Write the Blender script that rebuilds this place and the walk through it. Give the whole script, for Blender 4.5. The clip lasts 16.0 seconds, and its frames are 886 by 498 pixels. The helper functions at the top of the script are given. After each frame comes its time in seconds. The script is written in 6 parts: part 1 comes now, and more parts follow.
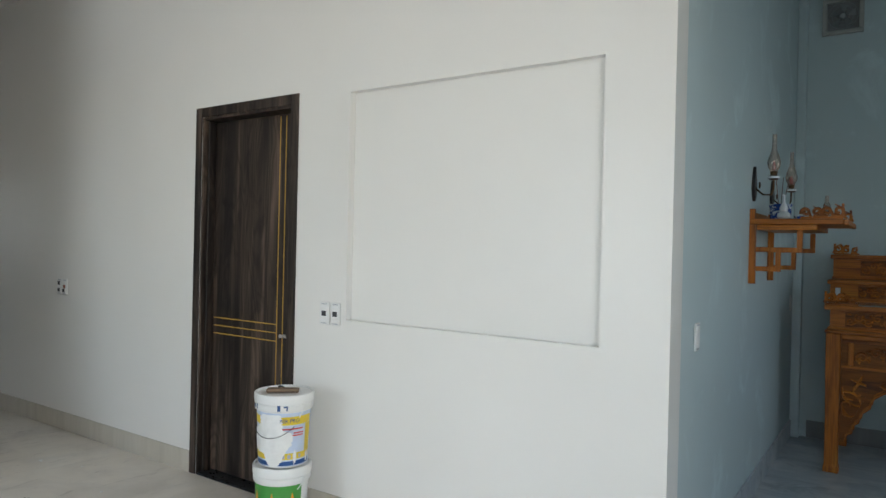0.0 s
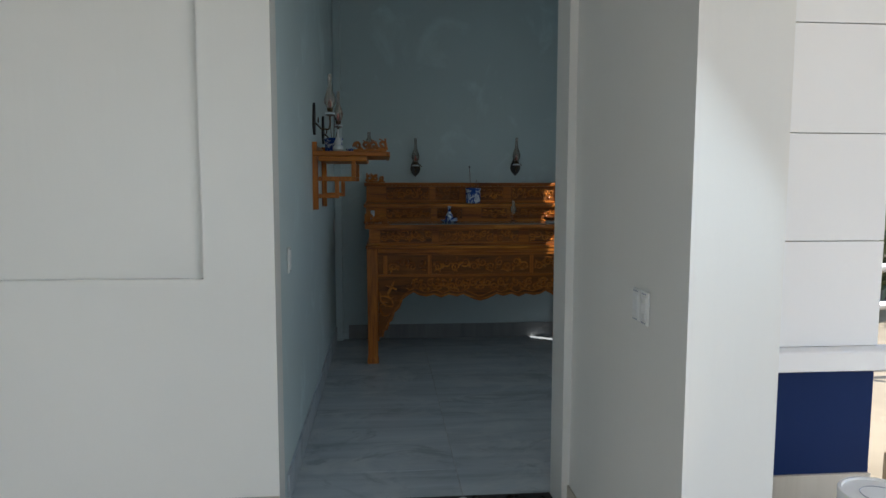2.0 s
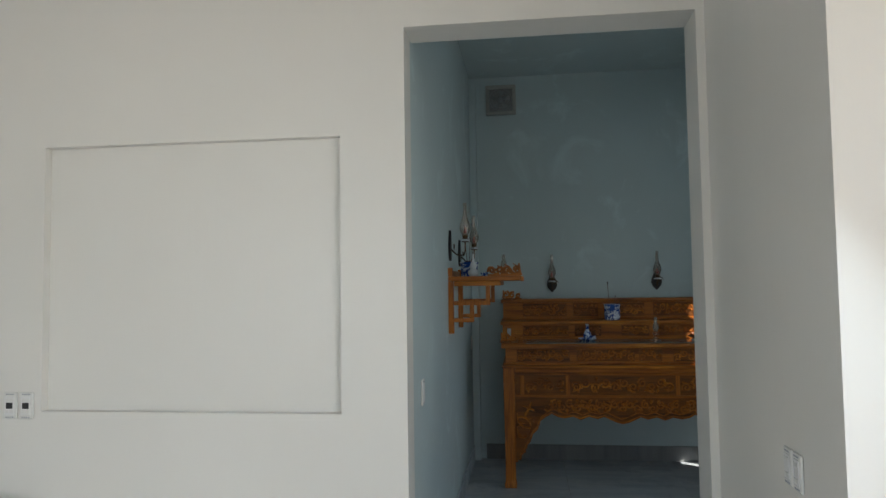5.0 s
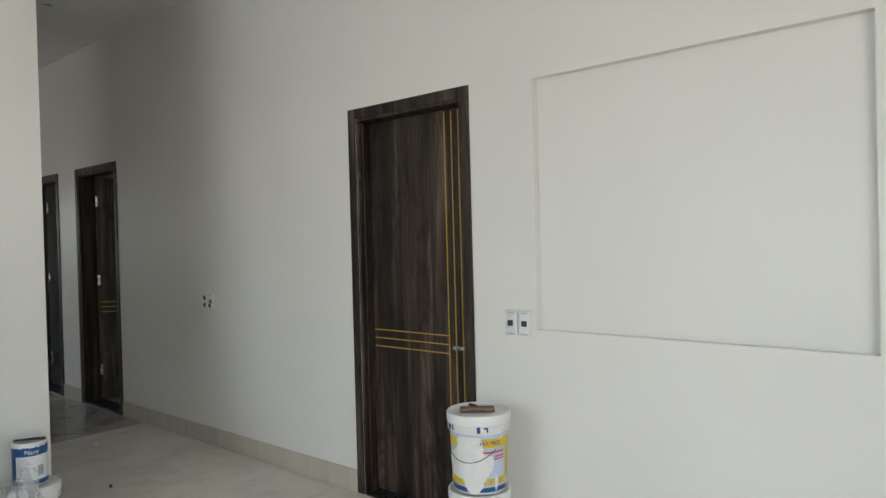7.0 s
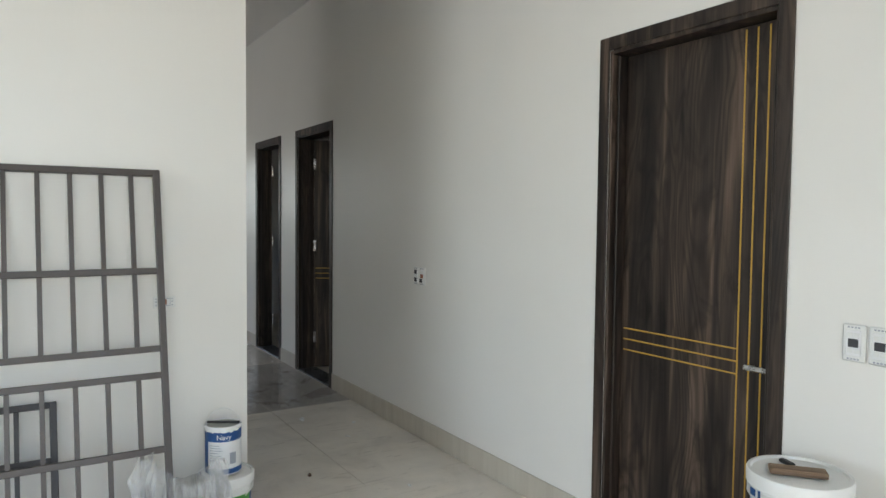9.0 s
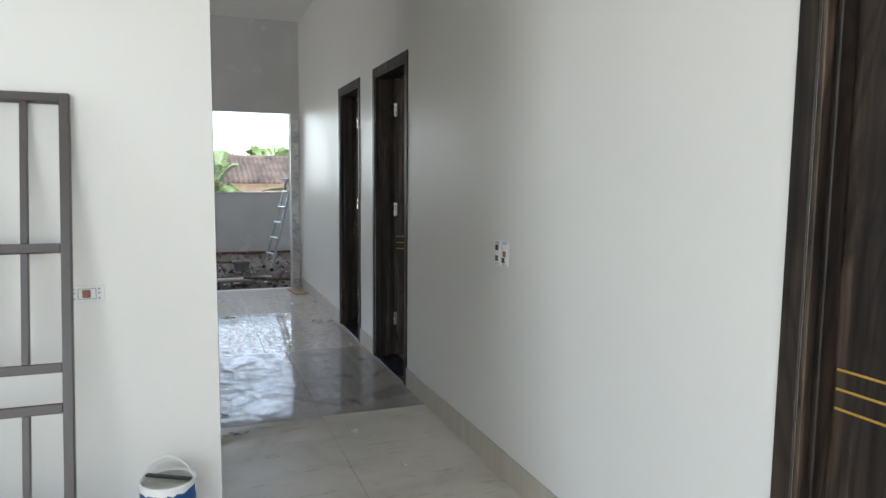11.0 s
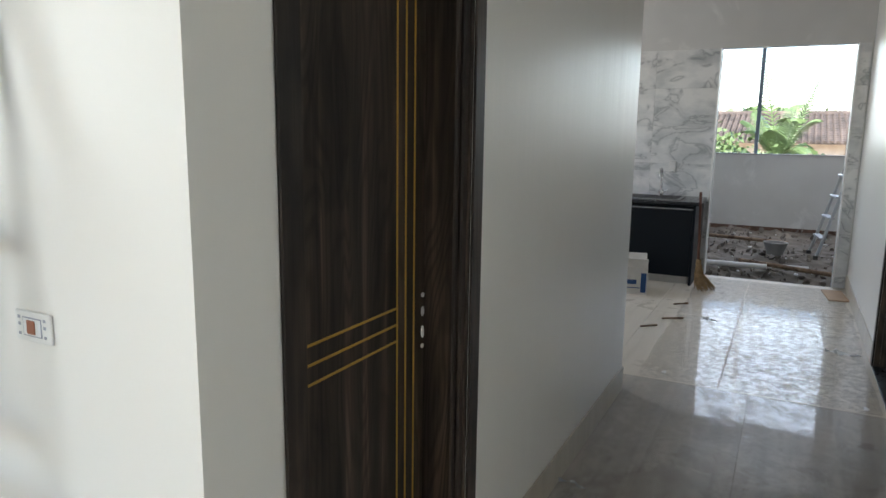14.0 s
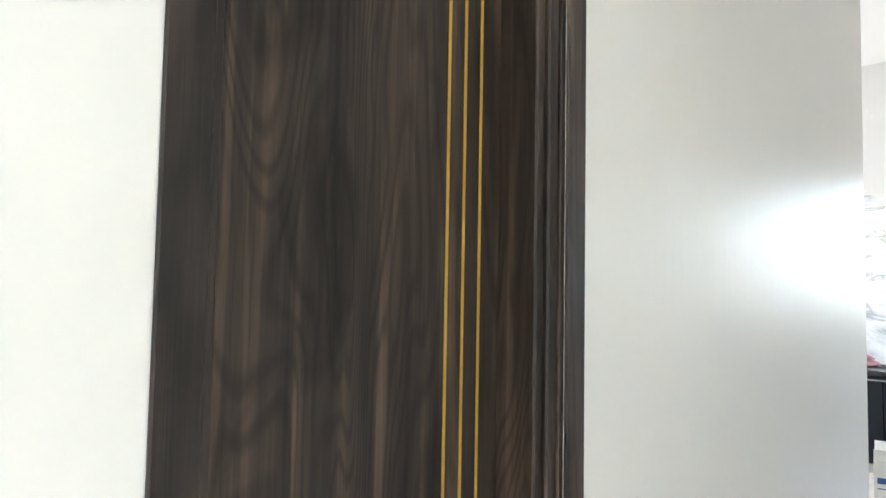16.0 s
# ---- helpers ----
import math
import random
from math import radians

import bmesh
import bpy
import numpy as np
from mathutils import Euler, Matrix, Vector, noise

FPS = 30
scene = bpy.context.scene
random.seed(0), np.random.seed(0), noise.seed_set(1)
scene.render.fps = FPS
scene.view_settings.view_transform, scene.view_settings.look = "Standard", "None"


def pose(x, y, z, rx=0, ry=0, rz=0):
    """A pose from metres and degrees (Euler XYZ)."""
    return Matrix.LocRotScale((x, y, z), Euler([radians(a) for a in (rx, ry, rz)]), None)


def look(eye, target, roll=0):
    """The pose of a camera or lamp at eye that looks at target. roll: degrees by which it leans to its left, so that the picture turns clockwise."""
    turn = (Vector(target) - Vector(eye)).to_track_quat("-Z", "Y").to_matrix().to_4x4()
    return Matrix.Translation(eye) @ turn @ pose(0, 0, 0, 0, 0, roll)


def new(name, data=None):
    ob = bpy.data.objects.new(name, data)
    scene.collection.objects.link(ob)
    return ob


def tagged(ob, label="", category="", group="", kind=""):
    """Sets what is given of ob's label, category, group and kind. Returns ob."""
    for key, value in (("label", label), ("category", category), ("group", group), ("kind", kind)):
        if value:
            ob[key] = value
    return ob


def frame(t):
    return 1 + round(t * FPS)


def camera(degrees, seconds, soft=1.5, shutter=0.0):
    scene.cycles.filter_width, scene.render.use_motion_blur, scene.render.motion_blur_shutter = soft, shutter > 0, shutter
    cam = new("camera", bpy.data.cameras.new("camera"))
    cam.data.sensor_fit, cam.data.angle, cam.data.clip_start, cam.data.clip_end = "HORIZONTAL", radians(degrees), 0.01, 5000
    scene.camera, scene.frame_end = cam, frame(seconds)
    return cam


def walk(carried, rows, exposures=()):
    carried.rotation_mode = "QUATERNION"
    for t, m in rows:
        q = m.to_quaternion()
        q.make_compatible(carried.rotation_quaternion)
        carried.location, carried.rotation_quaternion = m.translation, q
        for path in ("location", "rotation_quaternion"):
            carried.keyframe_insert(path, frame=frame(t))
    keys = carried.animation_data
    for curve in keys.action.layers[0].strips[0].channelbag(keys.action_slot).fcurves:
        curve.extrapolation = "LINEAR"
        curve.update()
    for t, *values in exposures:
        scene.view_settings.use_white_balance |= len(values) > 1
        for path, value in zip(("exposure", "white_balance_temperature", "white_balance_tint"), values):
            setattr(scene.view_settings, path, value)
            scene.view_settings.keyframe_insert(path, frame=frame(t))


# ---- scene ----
cam = camera(66.6, 16.0)
PATH = [
    (0, (0.533, 0.871, 1.401), (-0.595, 2.523, 1.394), 1.3),
    (0.5, (0.45, 0.99, 1.406), (-0.284, 2.85, 1.382), -2.1),
    (1, (0.393, 0.947, 1.418), (0.095, 2.922, 1.315), -0.2),
    (1.5, (0.299, 0.814, 1.412), (0.388, 2.809, 1.303), 1.3),
    (2, (0.256, 0.715, 1.388), (0.432, 2.698, 1.199), 0.1),
    (2.5, (0.264, 0.7, 1.334), (0.448, 2.637, 0.871), -0.9),
    (3, (0.253, 0.702, 1.327), (0.457, 2.622, 0.805), 0.3),
    (3.2, (0.251, 0.714, 1.331), (0.417, 2.651, 0.862), 1.0),
    (5.3, (0.315, 0.675, 1.552), (-0.101, 2.626, 1.697), -1.6),
    (5.5, (0.248, 0.661, 1.53), (-0.311, 2.575, 1.684), -1.9),
    (6, (0.127, 0.608, 1.533), (-0.724, 2.413, 1.67), -0.3),
    (6.5, (0.025, 0.628, 1.492), (-1.092, 2.287, 1.548), 1.8),
    (7, (-0.101, 0.777, 1.439), (-1.396, 2.301, 1.415), -1.5),
    (7.5, (-0.21, 0.927, 1.419), (-1.661, 2.298, 1.315), -1.6),
    (8, (-0.353, 1.009, 1.411), (-1.888, 2.286, 1.297), -0.6),
    (8.5, (-0.641, 1.12, 1.429), (-2.244, 2.315, 1.355), 2.3),
    (8.7, (-0.73, 1.163, 1.424), (-2.379, 2.293, 1.35), 1.5),
    (10.8, (-1.677, 1.917, 1.388), (-3.486, 2.746, 1.191), 0.4),
    (11, (-1.801, 2.052, 1.379), (-3.661, 2.759, 1.174), 0.5),
    (11.5, (-2.027, 2.253, 1.394), (-3.938, 2.757, 1.087), -0.2),
    (12, (-2.304, 2.424, 1.378), (-4.222, 2.907, 1.08), 1.7),
    (12.5, (-2.558, 2.544, 1.386), (-4.521, 2.787, 1.087), -1.8),
    (13, (-2.854, 2.751, 1.38), (-4.822, 2.518, 1.108), 2.4),
    (13.5, (-3.15, 2.787, 1.347), (-5.03, 2.187, 1.023), 2.3),
    (14, (-3.379, 2.853, 1.356), (-5.134, 1.956, 1.017), 0.8),
    (14.5, (-3.618, 2.932, 1.344), (-5.099, 1.627, 1.021), 3.9),
    (15, (-3.752, 2.933, 1.336), (-5.066, 1.456, 1.032), 0.5),
    (15.5, (-3.845, 2.838, 1.337), (-5.229, 1.394, 1.3), 1.1),
    (16, (-3.927, 2.849, 1.339), (-5.327, 1.426, 1.453), 1.0),
]
# ---------------------------------------------------------------- light
EXPOSURES = [(0, 1.4, 6250, 10), (1, 1.45, 6200, 10), (1.5, 1.02, 6200, 10), (2, 0.72, 6250, 10), (2.5, 0.8, 6200, 10), (3, 0.92, 6150, 10), (5.5, 1.12, 6600, 11), (6.5, 1.36, 6500, 10), (7, 1.28, 6500, 10),
             (8, 1.36, 6500, 10), (8.5, 1.5, 6450, 10), (11, 1.95, 6200, 10), (11.5, 1.58, 6250, 10), (12, 1.4, 6350, 10), (12.5, 1.45, 6350, 10), (13, 1.6, 6450, 11), (14, 2.22, 6350, 10),
             (14.5, 2.55, 6250, 10), (15, 3.05, 6200, 10), (15.5, 3.5, 6150, 10), (16, 4.0, 6150, 10)]
walk(cam, [(t, look(eye, target, roll)) for t, eye, target, roll in PATH], EXPOSURES)

world = bpy.data.worlds.new("daylight")
scene.world = world
world.use_nodes = True
wn = world.node_tree
sky = wn.nodes.new("ShaderNodeTexSky")
sky.sky_type, sky.sun_disc = "NISHITA", False
SUN = Vector((0.62, -0.42, 0.66)).normalized()
sky.sun_elevation = math.asin(SUN.z)
sky.sun_rotation = math.atan2(SUN.x, SUN.y)
wn.links.new(sky.outputs[0], wn.nodes["Background"].inputs[0])
wn.nodes["Background"].inputs[1].default_value = 0.15
sun_data = bpy.data.lights.new("sun", "SUN")
sun_data.energy, sun_data.angle, sun_data.color = 4.8, radians(0.5), (1.0, 0.95, 0.86)
sun_ob = new("sun", sun_data)
sun_ob.matrix_world = look(SUN * 30, (0, 0, 0))


def window_light(name, at, toward, wide, high, power, colour):
    data = bpy.data.lights.new(name, "AREA")
    data.shape, data.size, data.size_y, data.energy, data.color = "RECTANGLE", wide, high, power, colour
    ob = new(name, data)
    ob.matrix_world = look(at, toward)
    return ob


COOL = (0.72, 0.885, 1.0)
window_light("entrance_sky_light", (1.028, 0.72, 1.75), (0.0, 0.72, 0.95), 3.0, 1.3, 7.6, COOL)
window_light("entrance_ground_light", (1.028, 0.72, 0.48), (0.2, 0.72, 0.70), 3.0, 0.7, 2.4, (1.0, 0.88, 0.74))
window_light("front_window_light", (-2.4, -3.02, 1.60), (-2.5, 0, 0.9), 2.5, 1.4, 19, (0.80, 0.92, 1.0))
window_light("kitchen_window_light", (-8.8, -1.52, 1.7), (-8.8, 0, 1.5), 1.6, 1.2, 6.8, (0.95, 0.98, 1.0))
window_light("utility_window_light", (-14.19, 2.7, 2.10), (-10, 2.7, 1.7), 2.9, 1.7, 13.5, (0.93, 0.97, 1.0))
# Fill lamp added to brighten the altar room; its opening is made for it.
window_light("altar_window_light", (2.295, 4.5, 1.75), (1.0, 4.5, 1.5), 0.4, 1.1, 2.6, (0.76, 0.92, 1.0))


# ---------------------------------------------------------------- materials
def shader(name, base=(0.8, 0.8, 0.8), rough=0.5, metal=0.0, spec=0.5):
    m = bpy.data.materials.new(name)
    m.use_nodes = True
    b = m.node_tree.nodes["Principled BSDF"]
    b.inputs["Base Color"].default_value = (*base, 1)
    b.inputs["Roughness"].default_value = rough
    b.inputs["Metallic"].default_value = metal
    b.inputs["Specular IOR Level"].default_value = spec
    return m, m.node_tree.nodes, m.node_tree.links, b


def coords(nodes, links, scale=(1, 1, 1), world_space=False):
    mp = nodes.new("ShaderNodeMapping")
    mp.inputs["Scale"].default_value = scale
    if world_space:
        g = nodes.new("ShaderNodeNewGeometry")
        links.new(g.outputs["Position"], mp.inputs[0])
    else:
        tc = nodes.new("ShaderNodeTexCoord")
        links.new(tc.outputs["Object"], mp.inputs[0])
    return mp.outputs[0]


def noise_tex(nodes, links, vec, scale, detail=4.0, rough=0.55, distort=0.0):
    n = nodes.new("ShaderNodeTexNoise")
    n.inputs["Scale"].default_value, n.inputs["Detail"].default_value = scale, detail
    n.inputs["Roughness"].default_value, n.inputs["Distortion"].default_value = rough, distort
    links.new(vec, n.inputs["Vector"])
    return n.outputs["Fac"]


def ramp(nodes, links, fac, stops):
    r = nodes.new("ShaderNodeValToRGB")
    while len(r.color_ramp.elements) < len(stops):
        r.color_ramp.elements.new(0.5)
    for e, (p, c) in zip(r.color_ramp.elements, stops):
        e.position, e.color = p, (*c, 1)
    links.new(fac, r.inputs[0])
    return r.outputs[0]


def mix(nodes, links, a, b, fac, mode="MIX"):
    m = nodes.new("ShaderNodeMix")
    m.data_type, m.blend_type = "RGBA", mode
    for sock, v in ((m.inputs[6], a), (m.inputs[7], b), (m.inputs[0], fac)):
        if isinstance(v, (int, float)):
            sock.default_value = v
        elif isinstance(v, tuple):
            sock.default_value = (*v, 1)
        else:
            links.new(v, sock)
    return m.outputs[2]


def bump(nodes, links, b, height, strength, dist=0.01):
    n = nodes.new("ShaderNodeBump")
    n.inputs["Strength"].default_value, n.inputs["Distance"].default_value = strength, dist
    links.new(height, n.inputs["Height"])
    links.new(n.outputs[0], b.inputs["Normal"])


def paint(name, base, rough=0.42, vary=0.05, patch=0.0):
    m, n, l, b = shader(name, base, rough, 0, 0.4)
    v = coords(n, l, world_space=True)
    big = noise_tex(n, l, v, 0.9, 3)
    dark = tuple(c * (1 - vary) for c in base)
    col = ramp(n, l, big, [(0.3, dark), (0.7, base)])
    if patch:
        p = noise_tex(n, l, v, 2.3, 6, 0.65, 0.6)
        light = tuple(min(0.9, c * (1 + patch)) for c in base)
        pf = ramp(n, l, p, [(0.56, (0, 0, 0)), (0.7, (1, 1, 1))])
        col = mix(n, l, col, light, pf)
    l.new(col, b.inputs["Base Color"])
    roll = noise_tex(n, l, coords(n, l, (1, 1, 0.35), True), 60, 3)
    wave = noise_tex(n, l, coords(n, l, (1, 1, 0.06), True), 4.5, 3)
    add = n.new("ShaderNodeMath")
    add.operation = "MULTIPLY_ADD"
    l.new(roll, add.inputs[0])
    add.inputs[1].default_value = 0.06
    l.new(wave, add.inputs[2])
    bump(n, l, b, add.outputs[0], 0.22, 0.02)
    rr = ramp(n, l, big, [(0.3, (rough - 0.06,) * 3), (0.7, (rough + 0.06,) * 3)])
    l.new(rr, b.inputs["Roughness"])
    return m


def wood(name, dark, mid, light, rough=0.4, axis=2, size=1.0, knots=1.0, coat=0.0, long=0.75):
    m, n, l, b = shader(name, mid, rough, 0, 0.32)
    stretch = [9.0 / size] * 3
    stretch[axis] = long / size
    info = n.new("ShaderNodeObjectInfo")
    tc = n.new("ShaderNodeTexCoord")
    off = n.new("ShaderNodeVectorMath")
    off.operation = "MULTIPLY_ADD"
    l.new(info.outputs["Random"], off.inputs[0])
    off.inputs[1].default_value = (3.1, 5.7, 2.3)
    l.new(tc.outputs["Object"], off.inputs[2])
    mp = n.new("ShaderNodeMapping")
    mp.inputs["Scale"].default_value = stretch
    l.new(off.outputs[0], mp.inputs[0])
    a = noise_tex(n, l, mp.outputs[0], 1.5, 5, 0.62, 1.1 * knots)
    fine = [60.0 / size] * 3
    fine[axis] = 2.0 / size
    mp2 = n.new("ShaderNodeMapping")
    mp2.inputs["Scale"].default_value = fine
    l.new(off.outputs[0], mp2.inputs[0])
    f = noise_tex(n, l, mp2.outputs[0], 2.0, 3, 0.6, 0.2)
    col = ramp(n, l, a, [(0.36, dark), (0.47, mid), (0.56, mid), (0.66, light)])
    fc = ramp(n, l, f, [(0.32, (0.42, 0.40, 0.38)), (0.56, (1, 1, 1))])
    col = mix(n, l, col, fc, 0.7, "MULTIPLY")
    l.new(col, b.inputs["Base Color"])
    b.inputs["Coat Weight"].default_value = coat
    b.inputs["Coat Roughness"].default_value = 0.25
    bump(n, l, b, f, 0.12, 0.004)
    return m


def walnut(name):
    """Dark figured laminate: wide streaks, flame-like contour grain, black clouds and fine pores, all along z."""
    m, n, l, b = shader(name, (0.04, 0.027, 0.02), 0.46, 0, 0.32)
    info, tc = n.new("ShaderNodeObjectInfo"), n.new("ShaderNodeTexCoord")
    off = n.new("ShaderNodeVectorMath")
    off.operation = "MULTIPLY_ADD"
    l.new(info.outputs["Random"], off.inputs[0])
    off.inputs[1].default_value = (3.1, 5.7, 2.3)
    l.new(tc.outputs["Object"], off.inputs[2])

    def stretched(x, z):
        mp = n.new("ShaderNodeMapping")
        mp.inputs["Scale"].default_value = (x, x, z)
        l.new(off.outputs[0], mp.inputs[0])
        return mp.outputs[0]

    def maths(op, a, c):
        q = n.new("ShaderNodeMath")
        q.operation = op
        for sock, v in zip(q.inputs, (a, c)):
            if isinstance(v, (int, float)):
                sock.default_value = v
            else:
                l.new(v, sock)
        return q.outputs[0]

    streak = noise_tex(n, l, stretched(11, 0.55), 1.7, 3, 0.5, 0.5)
    col = ramp(n, l, streak, [(0.34, (0.015, 0.011, 0.009)), (0.46, (0.036, 0.026, 0.0205)), (0.55, (0.052, 0.0365, 0.028)), (0.60, (0.080, 0.056, 0.042)), (0.69, (0.130, 0.092, 0.069))])
    figure = noise_tex(n, l, stretched(4.2, 0.62), 1.0, 2, 0.4, 0.9)
    rings = maths("SINE", maths("MULTIPLY", figure, 120.0), 0.0)
    rings = maths("MULTIPLY_ADD", rings, 0.5)
    rings.node.inputs[2].default_value = 0.5
    col = mix(n, l, col, ramp(n, l, rings, [(0.0, (0.55, 0.54, 0.53)), (0.6, (1, 1, 1))]), 0.9, "MULTIPLY")
    cloud = noise_tex(n, l, stretched(6.0, 2.4), 1.3, 4, 0.6, 0.8)
    col = mix(n, l, col, ramp(n, l, cloud, [(0.30, (0.30, 0.29, 0.28)), (0.44, (1, 1, 1))]), 0.85, "MULTIPLY")
    pore = noise_tex(n, l, stretched(90, 2.2), 2.0, 3, 0.6, 0.2)
    col = mix(n, l, col, ramp(n, l, pore, [(0.34, (0.55, 0.53, 0.51)), (0.54, (1, 1, 1))]), 0.6, "MULTIPLY")
    l.new(col, b.inputs["Base Color"])
    bump(n, l, b, pore, 0.10, 0.004)
    return m


def plain(name, base, rough=0.5, metal=0.0, vary=0.12, scale=8.0, bumpy=0.05):
    m, n, l, b = shader(name, base, rough, metal)
    v = coords(n, l)
    f = noise_tex(n, l, v, scale, 5)
    col = ramp(n, l, f, [(0.3, tuple(c * (1 - vary) for c in base)), (0.7, tuple(min(1, c * (1 + vary * 0.5)) for c in base))])
    l.new(col, b.inputs["Base Color"])
    g = noise_tex(n, l, v, scale * 12, 3)
    rr = ramp(n, l, f, [(0.3, (max(0.04, rough - 0.08),) * 3), (0.7, (rough + 0.08,) * 3)])
    l.new(rr, b.inputs["Roughness"])
    bump(n, l, b, g, bumpy, 0.004)
    return m


def tile_stone(name, base, light, dark, rough, axis=0, dusty=0.0, trodden=False):
    m, n, l, b = shader(name, base, rough)
    st = [7.0] * 3
    st[axis] = 0.55
    info = n.new("ShaderNodeObjectInfo")
    g = n.new("ShaderNodeNewGeometry")
    off = n.new("ShaderNodeVectorMath")
    off.operation = "MULTIPLY_ADD"
    l.new(info.outputs["Random"], off.inputs[0])
    off.inputs[1].default_value = (7.1, 9.7, 0.0)
    l.new(g.outputs["Position"], off.inputs[2])
    mp = n.new("ShaderNodeMapping")
    mp.inputs["Scale"].default_value = st
    l.new(off.outputs[0], mp.inputs[0])
    a = noise_tex(n, l, mp.outputs[0], 1.3, 6, 0.65, 0.5)
    col = ramp(n, l, a, [(0.28, dark), (0.45, base), (0.7, light)])
    if dusty:
        v = coords(n, l, world_space=True)
        d = noise_tex(n, l, v, 1.6, 7, 0.7, 0.4)
        df = ramp(n, l, d, [(0.34, (0.25 * dusty,) * 3), (0.74, (dusty,) * 3)])
        col = mix(n, l, col, (0.68, 0.635, 0.56), df)
        if trodden:
            sx = n.new("ShaderNodeSeparateXYZ")
            l.new(v, sx.inputs[0])
            mr = n.new("ShaderNodeMapRange")
            mr.interpolation_type = "SMOOTHSTEP"
            for k, q in zip((1, 2, 3, 4), (-0.9, -2.6, 0.0, 1.0)):
                mr.inputs[k].default_value = q
            l.new(sx.outputs[0], mr.inputs[0])
            dirt = noise_tex(n, l, v, 5.0, 9, 0.75, 0.6)
            dm = ramp(n, l, dirt, [(0.30, (0.45,) * 3), (0.62, (0.92,) * 3)])
            dc = ramp(n, l, noise_tex(n, l, v, 2.3, 6, 0.6, 0.8), [(0.36, (0.58, 0.53, 0.46)), (0.50, (0.68, 0.625, 0.545)), (0.62, (0.75, 0.69, 0.60))])
            both = n.new("ShaderNodeMath")
            both.operation = "MULTIPLY"
            l.new(mr.outputs[0], both.inputs[0])
            l.new(dm, both.inputs[1])
            col = mix(n, l, col, dc, both.outputs[0])
            mk = noise_tex(n, l, coords(n, l, (9.0, 1.6, 1.0), True), 2.2, 5, 0.62, 0.9)
            mf = ramp(n, l, mk, [(0.60, (0, 0, 0)), (0.68, (0.55,) * 3)])
            col = mix(n, l, col, (0.40, 0.345, 0.295), mf)
        d2 = noise_tex(n, l, v, 26, 5, 0.7)
        sp = ramp(n, l, d2, [(0.66, (0, 0, 0)), (0.72, (0.6,) * 3)])
        col = mix(n, l, col, (0.72, 0.70, 0.66), sp)
        rr = ramp(n, l, d, [(0.40, (rough,) * 3), (0.7, (min(0.9, rough + 0.45),) * 3)])
        l.new(rr, b.inputs["Roughness"])
        bump(n, l, b, d2, 0.08, 0.004)
    l.new(col, b.inputs["Base Color"])
    return m


def clouded(m, light, dark):
    """Lays dusty pale clouds and darker wiped patches over a tile material."""
    n, l = m.node_tree.nodes, m.node_tree.links
    sock = n["Principled BSDF"].inputs["Base Color"]
    col = sock.links[0].from_socket
    v = coords(n, l, (1.0, 1.5, 1.0), True)
    col = mix(n, l, col, light, ramp(n, l, noise_tex(n, l, v, 2.6, 8, 0.66, 0.7), [(0.48, (0, 0, 0)), (0.64, (0.75,) * 3)]))
    col = mix(n, l, col, dark, ramp(n, l, noise_tex(n, l, v, 1.9, 7, 0.7, 1.2), [(0.55, (0, 0, 0)), (0.64, (0.7,) * 3)]))
    l.new(col, sock)
    return m


def marble(name):
    m, n, l, b = shader(name, (0.72, 0.73, 0.74), 0.22)
    info, g = n.new("ShaderNodeObjectInfo"), n.new("ShaderNodeNewGeometry")
    off = n.new("ShaderNodeVectorMath")
    off.operation = "MULTIPLY_ADD"
    l.new(info.outputs["Random"], off.inputs[0])
    off.inputs[1].default_value = (5.3, 8.9, 3.7)
    l.new(g.outputs["Position"], off.inputs[2])
    mp = n.new("ShaderNodeMapping")
    mp.inputs["Rotation"].default_value, mp.inputs["Scale"].default_value = (radians(-25), 0, 0), (1.6, 1.9, 3.6)
    l.new(off.outputs[0], mp.inputs[0])
    v = mp.outputs[0]
    w = noise_tex(n, l, v, 1.7, 4, 0.5, 1.0)
    vein = ramp(n, l, w, [(0.37, (0.78, 0.78, 0.78)), (0.412, (0.47, 0.485, 0.50)), (0.435, (0.68, 0.685, 0.69)), (0.50, (0.80, 0.80, 0.80))])
    c = noise_tex(n, l, v, 1.7, 4)
    cloud = ramp(n, l, c, [(0.35, (0.72, 0.74, 0.76)), (0.6, (1, 1, 1))])
    l.new(mix(n, l, vein, cloud, 1.0, "MULTIPLY"), b.inputs["Base Color"])
    return m


def glass(name, tint=(0.95, 0.97, 0.97), rough=0.02):
    m, n, l, b = shader(name, tint, rough)
    b.inputs["Transmission Weight"].default_value = 1.0
    b.inputs["IOR"].default_value = 1.45
    return m


